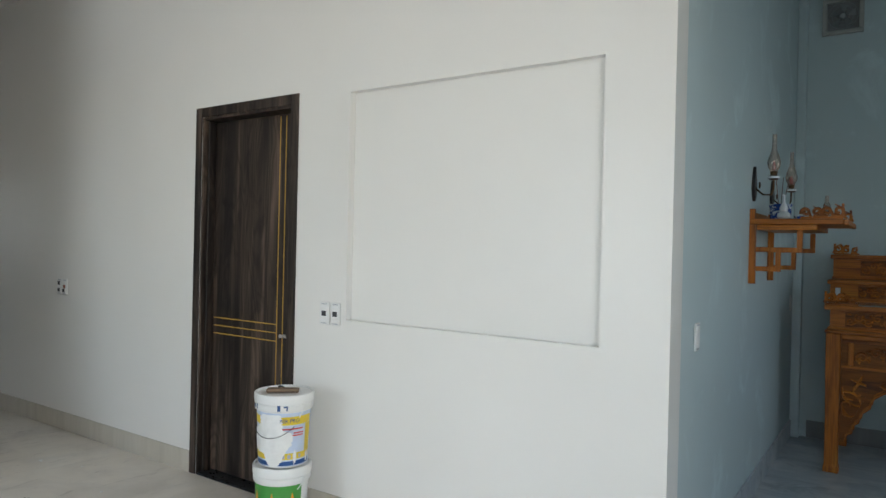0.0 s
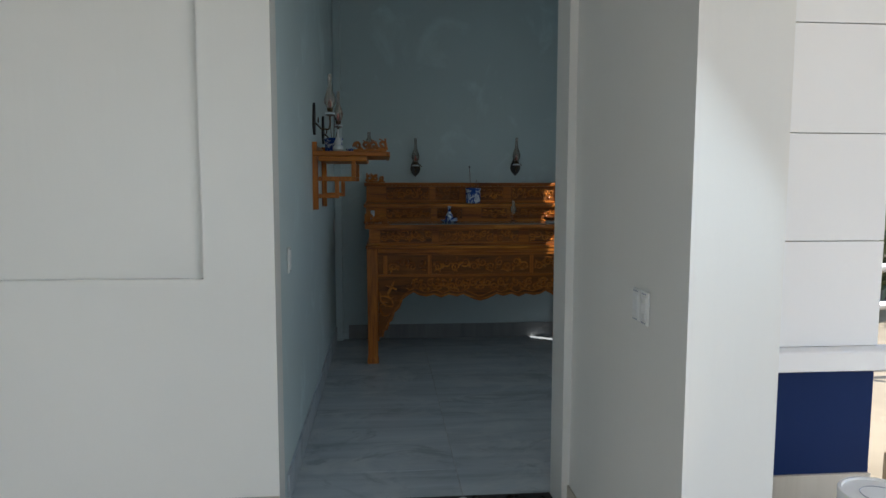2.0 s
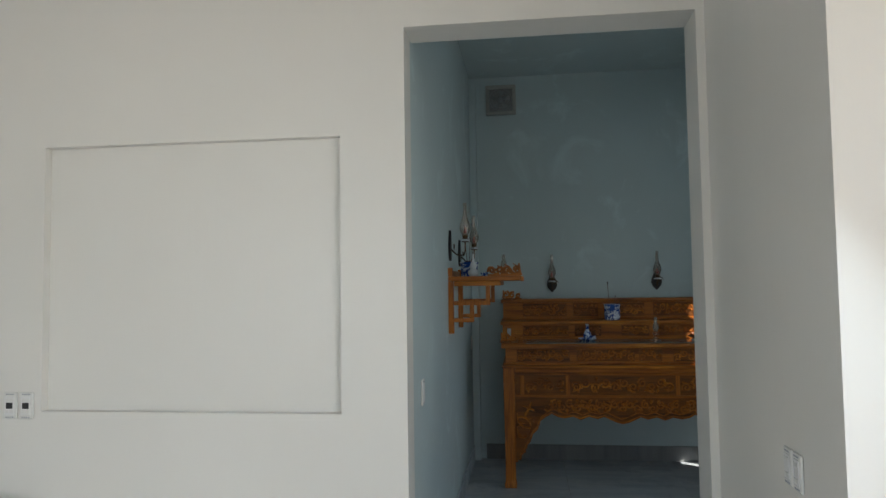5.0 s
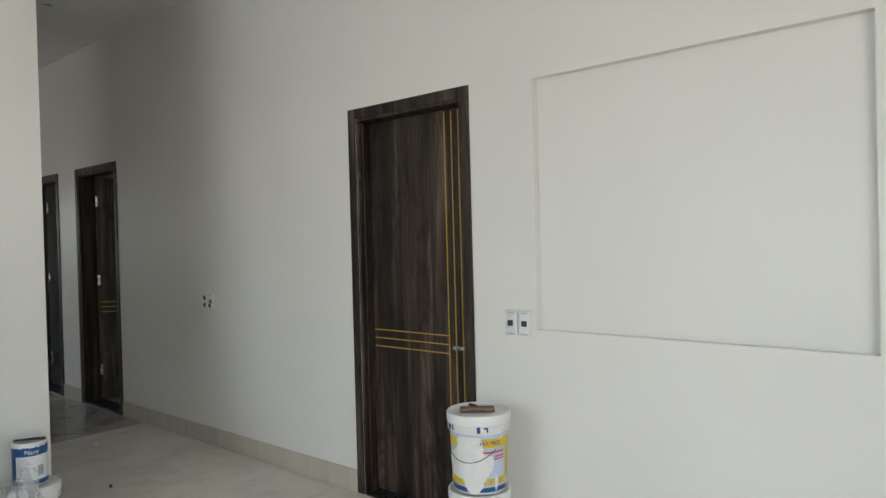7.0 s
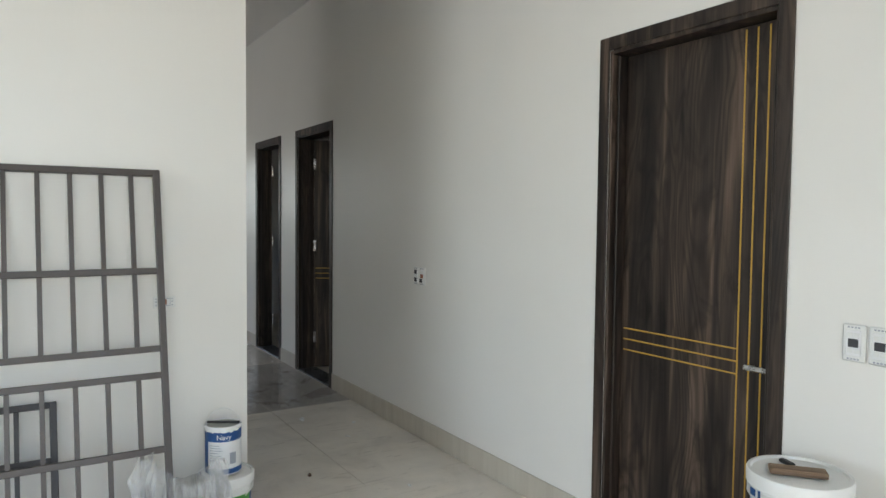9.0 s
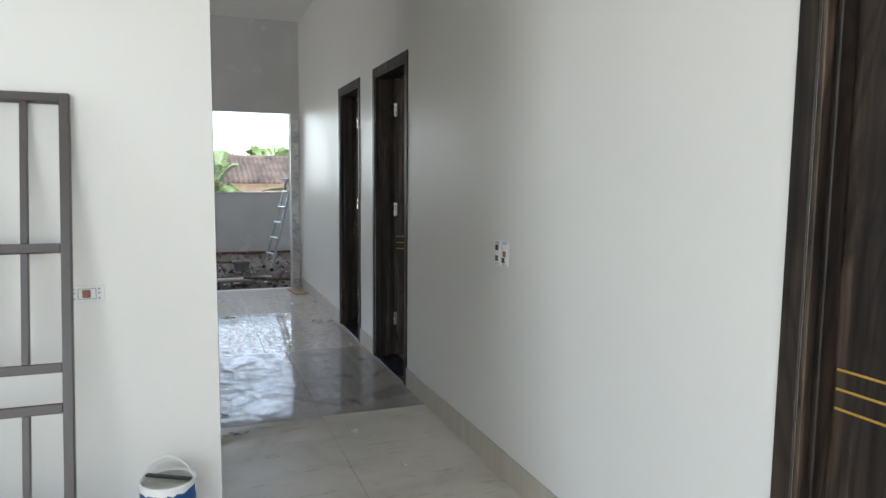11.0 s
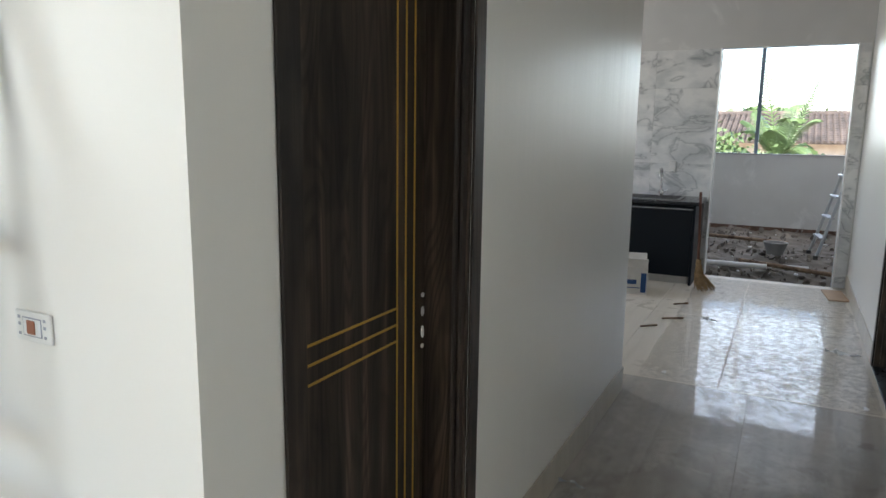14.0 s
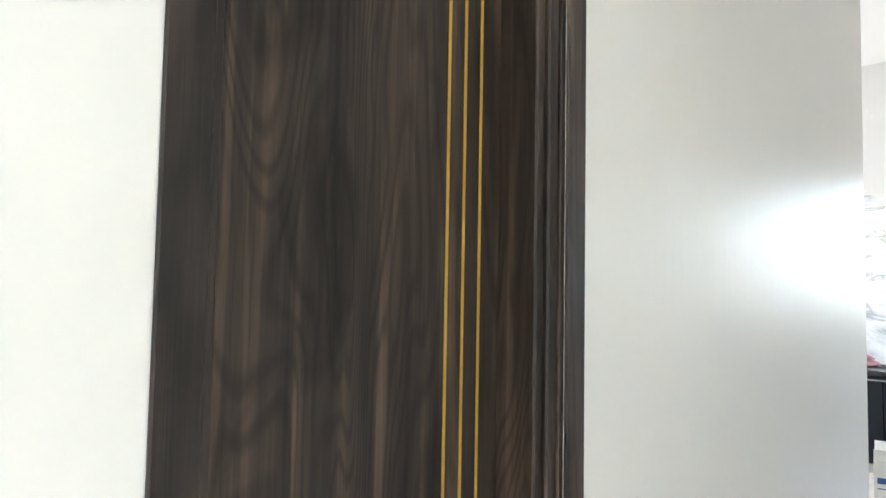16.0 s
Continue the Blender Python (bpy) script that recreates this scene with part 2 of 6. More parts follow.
def film(name, tint, body, gloss, rough, crumple, scale, stretch=(1, 1, 1), depth=0.03, detail=7, dull=0.0):
    """Thin clear plastic: mostly see-through, with a glossy wrinkled skin."""
    m, n, l, b = shader(name, tint, 0.6)
    tr, gl = n.new("ShaderNodeBsdfTransparent"), n.new("ShaderNodeBsdfGlossy")
    gl.inputs["Roughness"].default_value = rough
    m1, m2 = n.new("ShaderNodeMixShader"), n.new("ShaderNodeMixShader")
    f = noise_tex(n, l, coords(n, l, stretch), scale, detail, 0.6, 1.2)
    lw = n.new("ShaderNodeFresnel")
    lw.inputs["IOR"].default_value = 1.5
    mul = n.new("ShaderNodeMath")
    mul.operation, mul.use_clamp = "MULTIPLY", True
    l.new(lw.outputs[0], mul.inputs[0])
    mul.inputs[1].default_value = gloss
    m1.inputs[0].default_value = body
    if dull:
        d = noise_tex(n, l, coords(n, l, stretch), dull, 12, 0.86, 0.6)
        pat = n.new("ShaderNodeMath")
        pat.operation = "MULTIPLY"
        l.new(ramp(n, l, d, [(0.47, (0.06 * gloss,) * 3), (0.50, (0.35 * gloss,) * 3), (0.55, (gloss,) * 3)]), pat.inputs[0])
        pat.inputs[1].default_value = 1.0
        l.new(pat.outputs[0], mul.inputs[1])
        l.new(ramp(n, l, d, [(0.47, (body,) * 3), (0.53, (0.0,) * 3)]), m1.inputs[0])
    l.new(tr.outputs[0], m1.inputs[1])
    l.new(b.outputs[0], m1.inputs[2])
    l.new(mul.outputs[0], m2.inputs[0])
    l.new(m1.outputs[0], m2.inputs[1])
    l.new(gl.outputs[0], m2.inputs[2])
    l.new(m2.outputs[0], n["Material Output"].inputs["Surface"])
    bp = n.new("ShaderNodeBump")
    bp.inputs["Strength"].default_value, bp.inputs["Distance"].default_value = crumple, depth
    l.new(f, bp.inputs["Height"])
    for q in (b, gl, lw):
        l.new(bp.outputs[0], q.inputs["Normal"])
    return m


M_wall = paint("wall_paint_white", (0.78, 0.765, 0.73), 0.37)
M_ceil = paint("ceiling_paint", (0.80, 0.79, 0.77), 0.6)
M_altar_wall = paint("pale_blue_grey_paint", (0.54, 0.635, 0.65), 0.5, 0.08, 0.14)
M_plaster = paint("raw_grey_plaster", (0.64, 0.635, 0.63), 0.75, 0.2, 0.15)
M_facade = paint("facade_white", (0.80, 0.80, 0.80), 0.55)
M_navy = paint("navy_blue_paint", (0.003, 0.018, 0.085), 0.6, 0.15)
M_navy.node_tree.nodes["Principled BSDF"].inputs["Specular IOR Level"].default_value = 0.15
M_base = tile_stone("beige_skirting_tile", (0.48, 0.44, 0.37), (0.54, 0.50, 0.43), (0.42, 0.38, 0.32), 0.35, 2)
M_tile = tile_stone("cream_floor_tile", (0.69, 0.635, 0.57), (0.76, 0.715, 0.655), (0.53, 0.48, 0.43), 0.34, 1, 0.55, True)
M_tile_hall = tile_stone("grey_hall_tile", (0.38, 0.35, 0.32), (0.47, 0.435, 0.40), (0.28, 0.255, 0.235), 0.22, 0, 0.2)
M_tile_far = tile_stone("beige_hall_tile", (0.63, 0.58, 0.51), (0.70, 0.65, 0.58), (0.53, 0.48, 0.42), 0.27, 0, 0.45)
for mt in (M_tile_hall, M_tile_far):
    mt.node_tree.nodes["Principled BSDF"].inputs["Specular IOR Level"].default_value = 0.1
M_tile_altar = clouded(tile_stone("slate_grey_tile", (0.39, 0.435, 0.475), (0.50, 0.545, 0.58), (0.27, 0.31, 0.345), 0.34, 0), (0.56, 0.585, 0.59), (0.24, 0.275, 0.31))
M_skirt_altar = tile_stone("dark_slate_skirting", (0.23, 0.235, 0.24), (0.29, 0.295, 0.30), (0.17, 0.175, 0.18), 0.4, 2)
M_grout = plain("grout", (0.30, 0.28, 0.25), 0.9)
M_granite = plain("black_granite", (0.018, 0.02, 0.024), 0.32, 0, 0.6, 30)
M_walnut = walnut("dark_walnut_laminate")
M_gold = plain("gold_inlay", (0.55, 0.33, 0.055), 0.35, 0.25, 0.1, 20, 0.02)
M_chrome = plain("brushed_steel", (0.62, 0.62, 0.62), 0.25, 1.0, 0.08, 20, 0.02)
M_oak = wood("altar_wood", (0.18, 0.048, 0.007), (0.42, 0.130, 0.014), (0.60, 0.22, 0.030), 0.42, 0, 1.0, 0.7, 0.08)
M_oak_v = wood("altar_wood_upright", (0.20, 0.055, 0.008), (0.46, 0.140, 0.016), (0.64, 0.235, 0.034), 0.42, 2, 1.0, 0.7, 0.08)
M_carve = wood("altar_wood_carving", (0.20, 0.055, 0.007), (0.47, 0.145, 0.016), (0.66, 0.235, 0.032), 0.40, 0, 1.0, 0.7)
# Same altar wood, darkened: part of the shade behind carvings is in its colour.
M_shaded_ground = wood("altar_wood_ground_shaded", (0.075, 0.022, 0.004), (0.21, 0.067, 0.009), (0.31, 0.11, 0.018), 0.55, 0, 1.0, 0.7)
M_plastic = plain("white_plastic", (0.74, 0.74, 0.72), 0.35, 0, 0.05, 6, 0.02)
M_slot = plain("dark_socket_plastic", (0.03, 0.03, 0.035), 0.4)
M_marble = marble("white_veined_marble_tile")
M_white_trim = plain("white_tile_trim", (0.80, 0.80, 0.79), 0.35)
M_concrete = paint("rough_concrete", (0.36, 0.35, 0.34), 0.9, 0.3, 0.25)


# ---------------------------------------------------------------- mesh helpers
def link(name, bm, material, parent=None, label="", smooth=False):
    me = bpy.data.meshes.new(name)
    bmesh.ops.recalc_face_normals(bm, faces=bm.faces)
    bm.to_mesh(me)
    bm.free()
    if smooth:
        for p in me.polygons:
            p.use_smooth = True
        me.set_sharp_from_angle(angle=radians(42))
    for mt in (material if isinstance(material, (list, tuple)) else [material]):
        me.materials.append(mt)
    ob = new(name, me)
    ob.parent = parent
    if label:
        ob["label"] = label
    return ob


def part(name, bm, material, parent, label="", smooth=False):
    return link(name, bm, material, parent, label, smooth)


def thing(name, m, label, category, group="", kind=""):
    ob = new(name)
    ob.empty_display_size = 0.1
    ob.matrix_world = m
    return tagged(ob, label, category, group, kind)


def box(x0, y0, z0, x1, y1, z1, bevel=0.0, bm=None, seg=1):
    bm = bm or bmesh.new()
    vs = [bm.verts.new((x, y, z)) for x in (x0, x1) for y in (y0, y1) for z in (z0, z1)]
    fs = [bm.faces.new([vs[i] for i in f]) for f in ((0, 1, 3, 2), (4, 6, 7, 5), (0, 4, 5, 1), (2, 3, 7, 6), (0, 2, 6, 4), (1, 5, 7, 3))]
    if bevel:
        es = list({e for f in fs for e in f.edges})
        bmesh.ops.bevel(bm, geom=es, offset=bevel, segments=seg, affect="EDGES", profile=0.5)
    return bm


def lathe(profile, seg=28, bm=None, at=(0, 0, 0), squash=1.0):
    bm = bm or bmesh.new()
    rings = []
    for r, z in profile:
        if r < 1e-5:
            rings.append([bm.verts.new((at[0], at[1], at[2] + z))])
        else:
            rings.append([bm.verts.new((at[0] + r * math.cos(2 * math.pi * i / seg), at[1] + r * squash * math.sin(2 * math.pi * i / seg), at[2] + z)) for i in range(seg)])
    for a, b in zip(rings, rings[1:]):
        for i in range(seg):
            j = (i + 1) % seg
            if len(a) == 1 and len(b) == 1:
                continue
            if len(a) == 1:
                bm.faces.new((a[0], b[i], b[j]))
            elif len(b) == 1:
                bm.faces.new((a[i], a[j], b[0]))
            else:
                bm.faces.new((a[i], a[j], b[j], b[i]))
    return bm


def tube(points, r, seg=8, bm=None, taper=None, flat=1.0):
    bm = bm or bmesh.new()
    pts = [Vector(p) for p in points]
    rings = []
    up = Vector((0.13, 0.31, 0.94)).normalized()
    for i, p in enumerate(pts):
        d = (pts[min(i + 1, len(pts) - 1)] - pts[max(i - 1, 0)]).normalized()
        a = d.cross(up)
        if a.length < 1e-3:
            a = d.cross(Vector((1, 0, 0)))
        a.normalize()
        b = d.cross(a)
        rr = r if taper is None else r * taper(i / max(1, len(pts) - 1))
        rings.append([bm.verts.new(p + rr * (math.cos(2 * math.pi * k / seg) * a + flat * math.sin(2 * math.pi * k / seg) * b)) for k in range(seg)])
    for a, b in zip(rings, rings[1:]):
        for k in range(seg):
            j = (k + 1) % seg
            bm.faces.new((a[k], a[j], b[j], b[k]))
    bm.faces.new(rings[0][::-1])
    bm.faces.new(rings[-1])
    return bm


def prism(outline, y0, y1, bm=None):
    """An outline in x and z, given depth along y."""
    bm = bm or bmesh.new()
    a = [bm.verts.new((x, y0, z)) for x, z in outline]
    b = [bm.verts.new((x, y1, z)) for x, z in outline]
    n = len(outline)
    fa, fb = bm.faces.new(a), bm.faces.new(b[::-1])
    for i in range(n):
        j = (i + 1) % n
        bm.faces.new((a[i], b[i], b[j], a[j]))
    bmesh.ops.triangulate(bm, faces=[fa, fb])
    return bm


def wall(name, axis, face, back, u0, u1, z0, z1, openings, material, label):
    """A wall across x (axis 'y') or y (axis 'x') with openings (u0, u1, z0, z1, recess): recess None goes right through."""
    us = sorted({u0, u1, *[v for o in openings for v in o[:2]]})
    zs = sorted({z0, z1, *[v for o in openings for v in o[2:4]]})
    sgn = 1 if back > face else -1
    bm = bmesh.new()

    def p(u, d, z):
        return (u, d, z) if axis == "y" else (d, u, z)

    def depth(i, k):
        if not (0 <= i < len(us) - 1 and 0 <= k < len(zs) - 1):
            return None
        u, z = (us[i] + us[i + 1]) / 2, (zs[k] + zs[k + 1]) / 2
        for o in openings:
            if o[0] < u < o[1] and o[2] < z < o[3]:
                return None if o[4] is None else face + sgn * o[4]
        return face

    def quad(*c):
        bm.faces.new([bm.verts.new(v) for v in c])

    for i in range(len(us) - 1):
        for k in range(len(zs) - 1):
            d = depth(i, k)
            if d is None:
                continue
            a, b, lo, hi = us[i], us[i + 1], zs[k], zs[k + 1]
            quad(p(a, d, lo), p(b, d, lo), p(b, d, hi), p(a, d, hi))
            quad(p(a, back, lo), p(a, back, hi), p(b, back, hi), p(b, back, lo))
            for di, dk, e0, e1 in ((-1, 0, (a, lo), (a, hi)), (1, 0, (b, hi), (b, lo)), (0, -1, (b, lo), (a, lo)), (0, 1, (a, hi), (b, hi))):
                q = depth(i + di, k + dk)
                end = back if q is None else q
                if (end - d) * sgn > 1e-6:
                    quad(p(e0[0], d, e0[1]), p(e0[0], end, e0[1]), p(e1[0], end, e1[1]), p(e1[0], d, e1[1]))
    bmesh.ops.remove_doubles(bm, verts=bm.verts, dist=1e-5)
    return tagged(link(name, bm, material), label, "wall", kind="structure")


# ---------------------------------------------------------------- setting
YN, YS, XW, XE = 3.396, 2.134, -4.031, 1.03
YA = 6.76
CEIL, ALTAR_TOP = 3.29, 3.84
D1, D2, D3, D4 = (-3.014, -2.134), (-6.852, -5.987), (-8.084, -7.261), (-4.996, -4.206)
DOOR_H = 2.2

wall("wall_north", "y", YN, YN + 0.15, -10.44, -0.170, 0, CEIL,
     [(D1[0] + 0.055, D1[1] - 0.055, 0, DOOR_H - 0.055, None), (D2[0] + 0.055, D2[1] - 0.055, 0, DOOR_H - 0.055, None),
      (D3[0] + 0.055, D3[1] - 0.055, 0, DOOR_H - 0.055, None), (-1.773, -0.444, 1.02, 2.167, 0.042)], M_wall,
     "white painted wall with a recessed panel and dark doors")
wall("wall_north_lintel", "y", YN, YN + 0.19, -0.170, XE, 0, ALTAR_TOP, [(-0.170, 0.997, 0, 2.612, None)], M_wall,
     "white painted wall above the altar room opening")
wall("wall_west", "x", XW, XW - 0.15, -3.0, YS, 0, CEIL, [], M_wall, "white painted wall behind the leaning window grille")
wall("wall_hall_south", "y", YS, YS - 0.15, -6.93, XW - 0.15, 0, CEIL, [(D4[0] + 0.055, D4[1] - 0.055, 0, DOOR_H - 0.055, None)], M_wall,
     "white painted corridor wall with a dark door")
wall("wall_kitchen_east", "x", -6.93, -6.81, -1.5, YS - 0.15, 0, CEIL, [], M_wall, "white painted wall beside the kitchen")
wall("wall_east", "x", XE, 1.28, -3.0, YN + 0.19, 0, CEIL, [(-0.9, 2.352, 0, 2.95, None)], M_wall, "white painted wall beside the open entrance")
wall("wall_south", "y", -3.0, -3.15, XW - 0.15, 1.28, 0, CEIL, [(-3.7, -1.1, 0.95, 2.55, None)], M_wall, "white painted wall with a window opening")
wall("wall_kitchen_end", "x", -10.44, -10.56, -1.5, 3.53, 0, CEIL, [(2.176, 3.279, 0, 2.180, None)], M_plaster,
     "grey plastered kitchen wall with an open doorway")
wall("wall_kitchen_south", "y", -1.5, -1.65, -10.56, -6.95, 0, CEIL, [(-9.6, -8.0, 1.1, 2.3, None)], M_wall, "white painted kitchen wall with a window opening")
# The three openings are invented, out of view, to light the bedrooms.
wall("wall_bedroom_back", "y", 6.75, 6.9, -10.56, -0.315, 0, CEIL, [(-9.3, -8.7, 1.3, 1.9, None), (-5.4, -4.8, 1.3, 1.9, None), (-2.4, -1.8, 1.3, 1.9, None)], M_wall,
     "white painted bedroom wall with openings added for daylight")
wall("wall_bedroom_partition", "x", -7.16, -7.26, 3.53, 6.75, 0, CEIL, [], M_wall, "white painted partition between two bedrooms")
wall("wall_bedroom_partition_east", "x", -3.9, -4.0, 3.53, 6.75, 0, CEIL, [], M_wall, "white painted partition between two bedrooms")
wall("wall_bedroom_west", "x", -10.44, -10.56, 3.53, 6.75, 0, CEIL, [], M_wall, "white painted bedroom end wall")
wall("wall_altar_west", "x", -0.170, -0.315, YN + 0.15, YA, 0, ALTAR_TOP, [], M_altar_wall, "pale blue-grey altar room side wall")
wall("wall_altar_north", "y", YA, 6.9, -0.315, 2.42, 0, ALTAR_TOP, [], M_altar_wall, "pale blue-grey altar room back wall")
# Unseen openings: slots placed to throw sun patches, the last added for the lamp.
wall("wall_altar_east", "x", 2.30, 2.42, 3.60, YA, -0.25, ALTAR_TOP,
     [(5.29, 5.45, 1.50, 1.88, None), (5.73, 5.90, 1.68, 2.02, None), (5.98, 6.12, 1.79, 2.16, None), (6.13, 6.29, 0.55, 0.88, None), (4.30, 4.70, 1.2, 2.3, None)], M_altar_wall, "altar room wall with openings placed to throw sun patches")
wall("wall_block_back", "y", -2.2, -2.35, -6.93, XW - 0.15, 0, CEIL, [(-6.4, -5.0, 0.95, 2.4, None)], M_wall, "white painted room wall with a window opening")
wall("wall_utility_window", "x", -14.2, -14.35, 0.6, 4.6, -0.1, CEIL, [(1.2, 4.2, 1.125, 3.05, None)], M_plaster, "raw plastered parapet wall under an open window")
wall("wall_utility_south", "y", 0.6, 0.45, -14.35, -10.56, -0.1, CEIL, [], M_plaster, "raw plastered utility room side wall")
wall("wall_utility_north", "y", 4.6, 4.75, -14.35, -10.56, -0.1, CEIL, [], M_plaster, "raw plastered utility room side wall")

for nm, ext, zc, mt in (("ceiling", (-10.7, -3.15, 1.28, YN), CEIL, M_ceil), ("ceiling_bedroom", (-10.7, YN, -0.3155, 6.9), CEIL, M_ceil), ("ceiling_utility", (-14.5, 0.45, -10.7, 4.75), CEIL, M_ceil)):
    tagged(link(nm, box(ext[0], ext[1], zc, ext[2], ext[3], zc + 0.15), mt), "plain white painted flat ceiling", "ceiling", kind="structure")
tagged(link("ceiling_altar", box(-0.170, YN + 0.19, 3.42, 2.30, YA, 3.50), M_altar_wall), "pale painted altar room ceiling", "ceiling", kind="structure")
tagged(link("ceiling_altar_roof", box(-0.315, 3.40, ALTAR_TOP, 2.42, 6.9, ALTAR_TOP + 0.15), M_ceil), "flat concrete roof over the altar room", "roof", kind="structure")
# Unseen slab, sized to keep direct sun off entrance, facade and bucket.
tagged(link("ceiling_porch", box(1.28, -4.5, 3.84, 6.0, 3.40, 3.99), M_ceil), "unseen roof slab added to keep sun off the entrance", "roof", kind="structure")
# Added out of view: stops sun through the front window bouncing up indoors.
tagged(link("ceiling_eave", box(-4.3, -4.5, 2.62, 1.28, -3.151, 2.72), M_ceil), "unseen slab added to block sun from the front window", "eave", kind="structure")
# Unseen blocker: keeps sun out of the opening that holds the altar fill lamp.
tagged(link("ceiling_awning", box(2.42, 3.42, 2.40, 3.6, 4.85, 2.48), M_ceil), "unseen slab added to block sun from the altar room opening", "awning", kind="structure")


# skirting
def skirting(name, x0, y0, x1, y1, material=M_base, colour="beige"):
    tagged(link(name, box(x0, y0, 0.0, x1, y1, 0.13, 0.002), material), colour + " tile skirting along the wall foot", "skirting", kind="structure")


for i, (a, b) in enumerate(((D1[1], -0.170), (D2[1], D1[0]), (D3[1], D2[0]), (-10.43, D3[0]))):
    skirting("baseboard_north_%d" % (i + 1), a + 0.001, YN - 0.010, b - 0.001, YN - 0.001)
skirting("baseboard_east", XE - 0.010, 2.352, XE - 0.001, YN - 0.001)
skirting("baseboard_west", XW + 0.001, -2.99, XW + 0.010, YS)
skirting("baseboard_hall_1", D4[1] + 0.001, YS + 0.001, XW + 0.010, YS + 0.010)
skirting("baseboard_hall_2", -6.93, YS + 0.001, D4[0] - 0.001, YS + 0.010)
skirting("baseboard_altar_west", -0.1695, YN + 0.2, -0.157, YA - 0.02, M_tile_altar, "grey-blue")
skirting("baseboard_altar_north", -0.06, YA - 0.012, 2.29, YA - 0.001, M_skirt_altar, "slate-grey")
tagged(link("trim_altar_corner", box(-0.168, YA - 0.08, 0.0, -0.105, YA - 0.005, 3.36, 0.004), M_altar_wall), "slim pale blue painted corner pilaster", "pilaster", kind="structure")

# opening in the kitchen wall: white edging
tagged(link("trim_kitchen_opening", box(-10.445, 2.162, 0.0, -10.40, 2.176, 2.180, 0.002), M_white_trim), "white edge trim beside the marble tiles", "trim", kind="structure")
tagged(link("trim_kitchen_opening_right", box(-10.445, 3.279, 0.0, -10.40, 3.291, 2.180, 0.002), M_white_trim), "white edge trim beside the marble tiles", "trim", kind="structure")


# ---------------------------------------------------------------- doors
def gold_strip(bm, x0, z0, x1, z1, y):
    box(x0, y - 0.0016, z0, x1, y + 0.001, z1, 0, bm)


def door(name, m, w, label, swing=0.0, recess=0.085, handle=False, holes=False, lines=None, inner=0.0):
    """Local: x from the hinge side, y into the wall, z up."""
    d = thing(name, m, label, "door", kind="structure")
    aw, dep, h = 0.058, 0.150, DOOR_H
    bm = bmesh.new()
    for a, b in ((0, aw), (w - aw, w)):
        box(a, -0.008, 0, b, 0.0, h, 0.003, bm)
    part("architrave", bm, M_walnut, d)
    part("architrave_head", box(aw, -0.008, h - aw, w - aw, 0.0, h, 0.003), M_walnut, d)
    for a, b, c in ((aw - 0.003, aw + 0.012, aw + 0.026), (w - aw + 0.003, w - aw - 0.012, w - aw - 0.026)):
        bm = bmesh.new()
        lo, hi = min(a, b), max(a, b)
        box(lo, 0.0005, 0.0, hi, dep, h - aw - 0.001, 0.002, bm)
        lo, hi = min(b, c), max(b, c)
        if not swing and not (inner and a > w / 2):
            box(lo, 0.030, 0.0, hi, recess - 0.004, h - aw - 0.02, 0.003, bm)
        elif swing:
            box(lo, 0.030, 0.0, hi, dep - 0.045, h - aw - 0.02, 0.003, bm)
        part("jamb", bm, M_walnut, d)
    part("head_jamb", box(aw + 0.013, 0.0005, h - aw - 0.016, w - aw - 0.013, dep, h - aw + 0.003, 0.002), M_walnut, d)
    part("sill", box(aw + 0.013, -0.006, 0.001, w - aw - 0.013, dep + 0.02, 0.012, 0.002), M_granite, d, "polished black granite sill")
    lw, th = w - 2 * aw - 0.030 - inner, 0.04
    if inner:
        bm = box(w - aw - 0.012 - inner * 0.55, 0.004, 0.0, w - aw - 0.0125, recess + 0.04, h - aw - 0.017, 0.004)
        part("jamb_step", bm, M_walnut, d)
        bm = box(w - aw - 0.013 - inner, 0.012, 0.0, w - aw - 0.0125 - inner * 0.55, recess + 0.04, h - aw - 0.017, 0.004)
        part("jamb_step", bm, M_walnut, d)
    hx, hy = aw + 0.015, (recess if not swing else dep - 0.002)
    bm = box(0, 0, 0.016, lw, th, h - aw - 0.019, 0.002)
    leaf = part("leaf", bm, M_walnut, d, "dark walnut leaf with gold inlay lines")
    leaf.matrix_local = pose(hx, hy, 0, 0, 0, swing)
    y = 0.0
    vx = [lw - v for v in (lines or (0.163, 0.116, 0.069))]
    zs = (0.939, 0.898, 0.857) if holes else (0.941, 0.894, 0.847)
    for k, x in enumerate(vx):
        bm = bmesh.new()
        gold_strip(bm, x - 0.003, 0.03, x + 0.003, h - aw - 0.03, y)
        part("gold_line", bm, M_gold, leaf)
    for z in zs:
        bm = bmesh.new()
        gold_strip(bm, 0.015 if not holes else 0.018, z - 0.0028, vx[0] - 0.003, z + 0.0028, y)
        part("gold_line", bm, M_gold, leaf)
    if handle:
        bm = box(vx[1] - 0.012, -0.020, 0.872, lw - 0.006, -0.001, 0.892, 0.004)
        part("handle", bm, M_chrome, leaf, "brushed steel lever handle")
    if holes:
        for z, rz in ((0.946, 0.006), (0.903, 0.013), (0.848, 0.016), (0.810, 0.006)):
            bm = lathe([(0.0, 0.0), (0.007, 0.0), (0.007, 0.004), (0.0, 0.004)], 16)
            bmesh.ops.scale(bm, vec=(1, rz / 0.007, 1), verts=bm.verts)
            bmesh.ops.rotate(bm, matrix=Matrix.Rotation(radians(90), 3, "X"), verts=bm.verts)
            bmesh.ops.translate(bm, vec=(lw + 0.004 - 0.014, 0.0012, z), verts=bm.verts)
            part("lock_hole", bm, M_white_trim, leaf, "pale open lock hole")
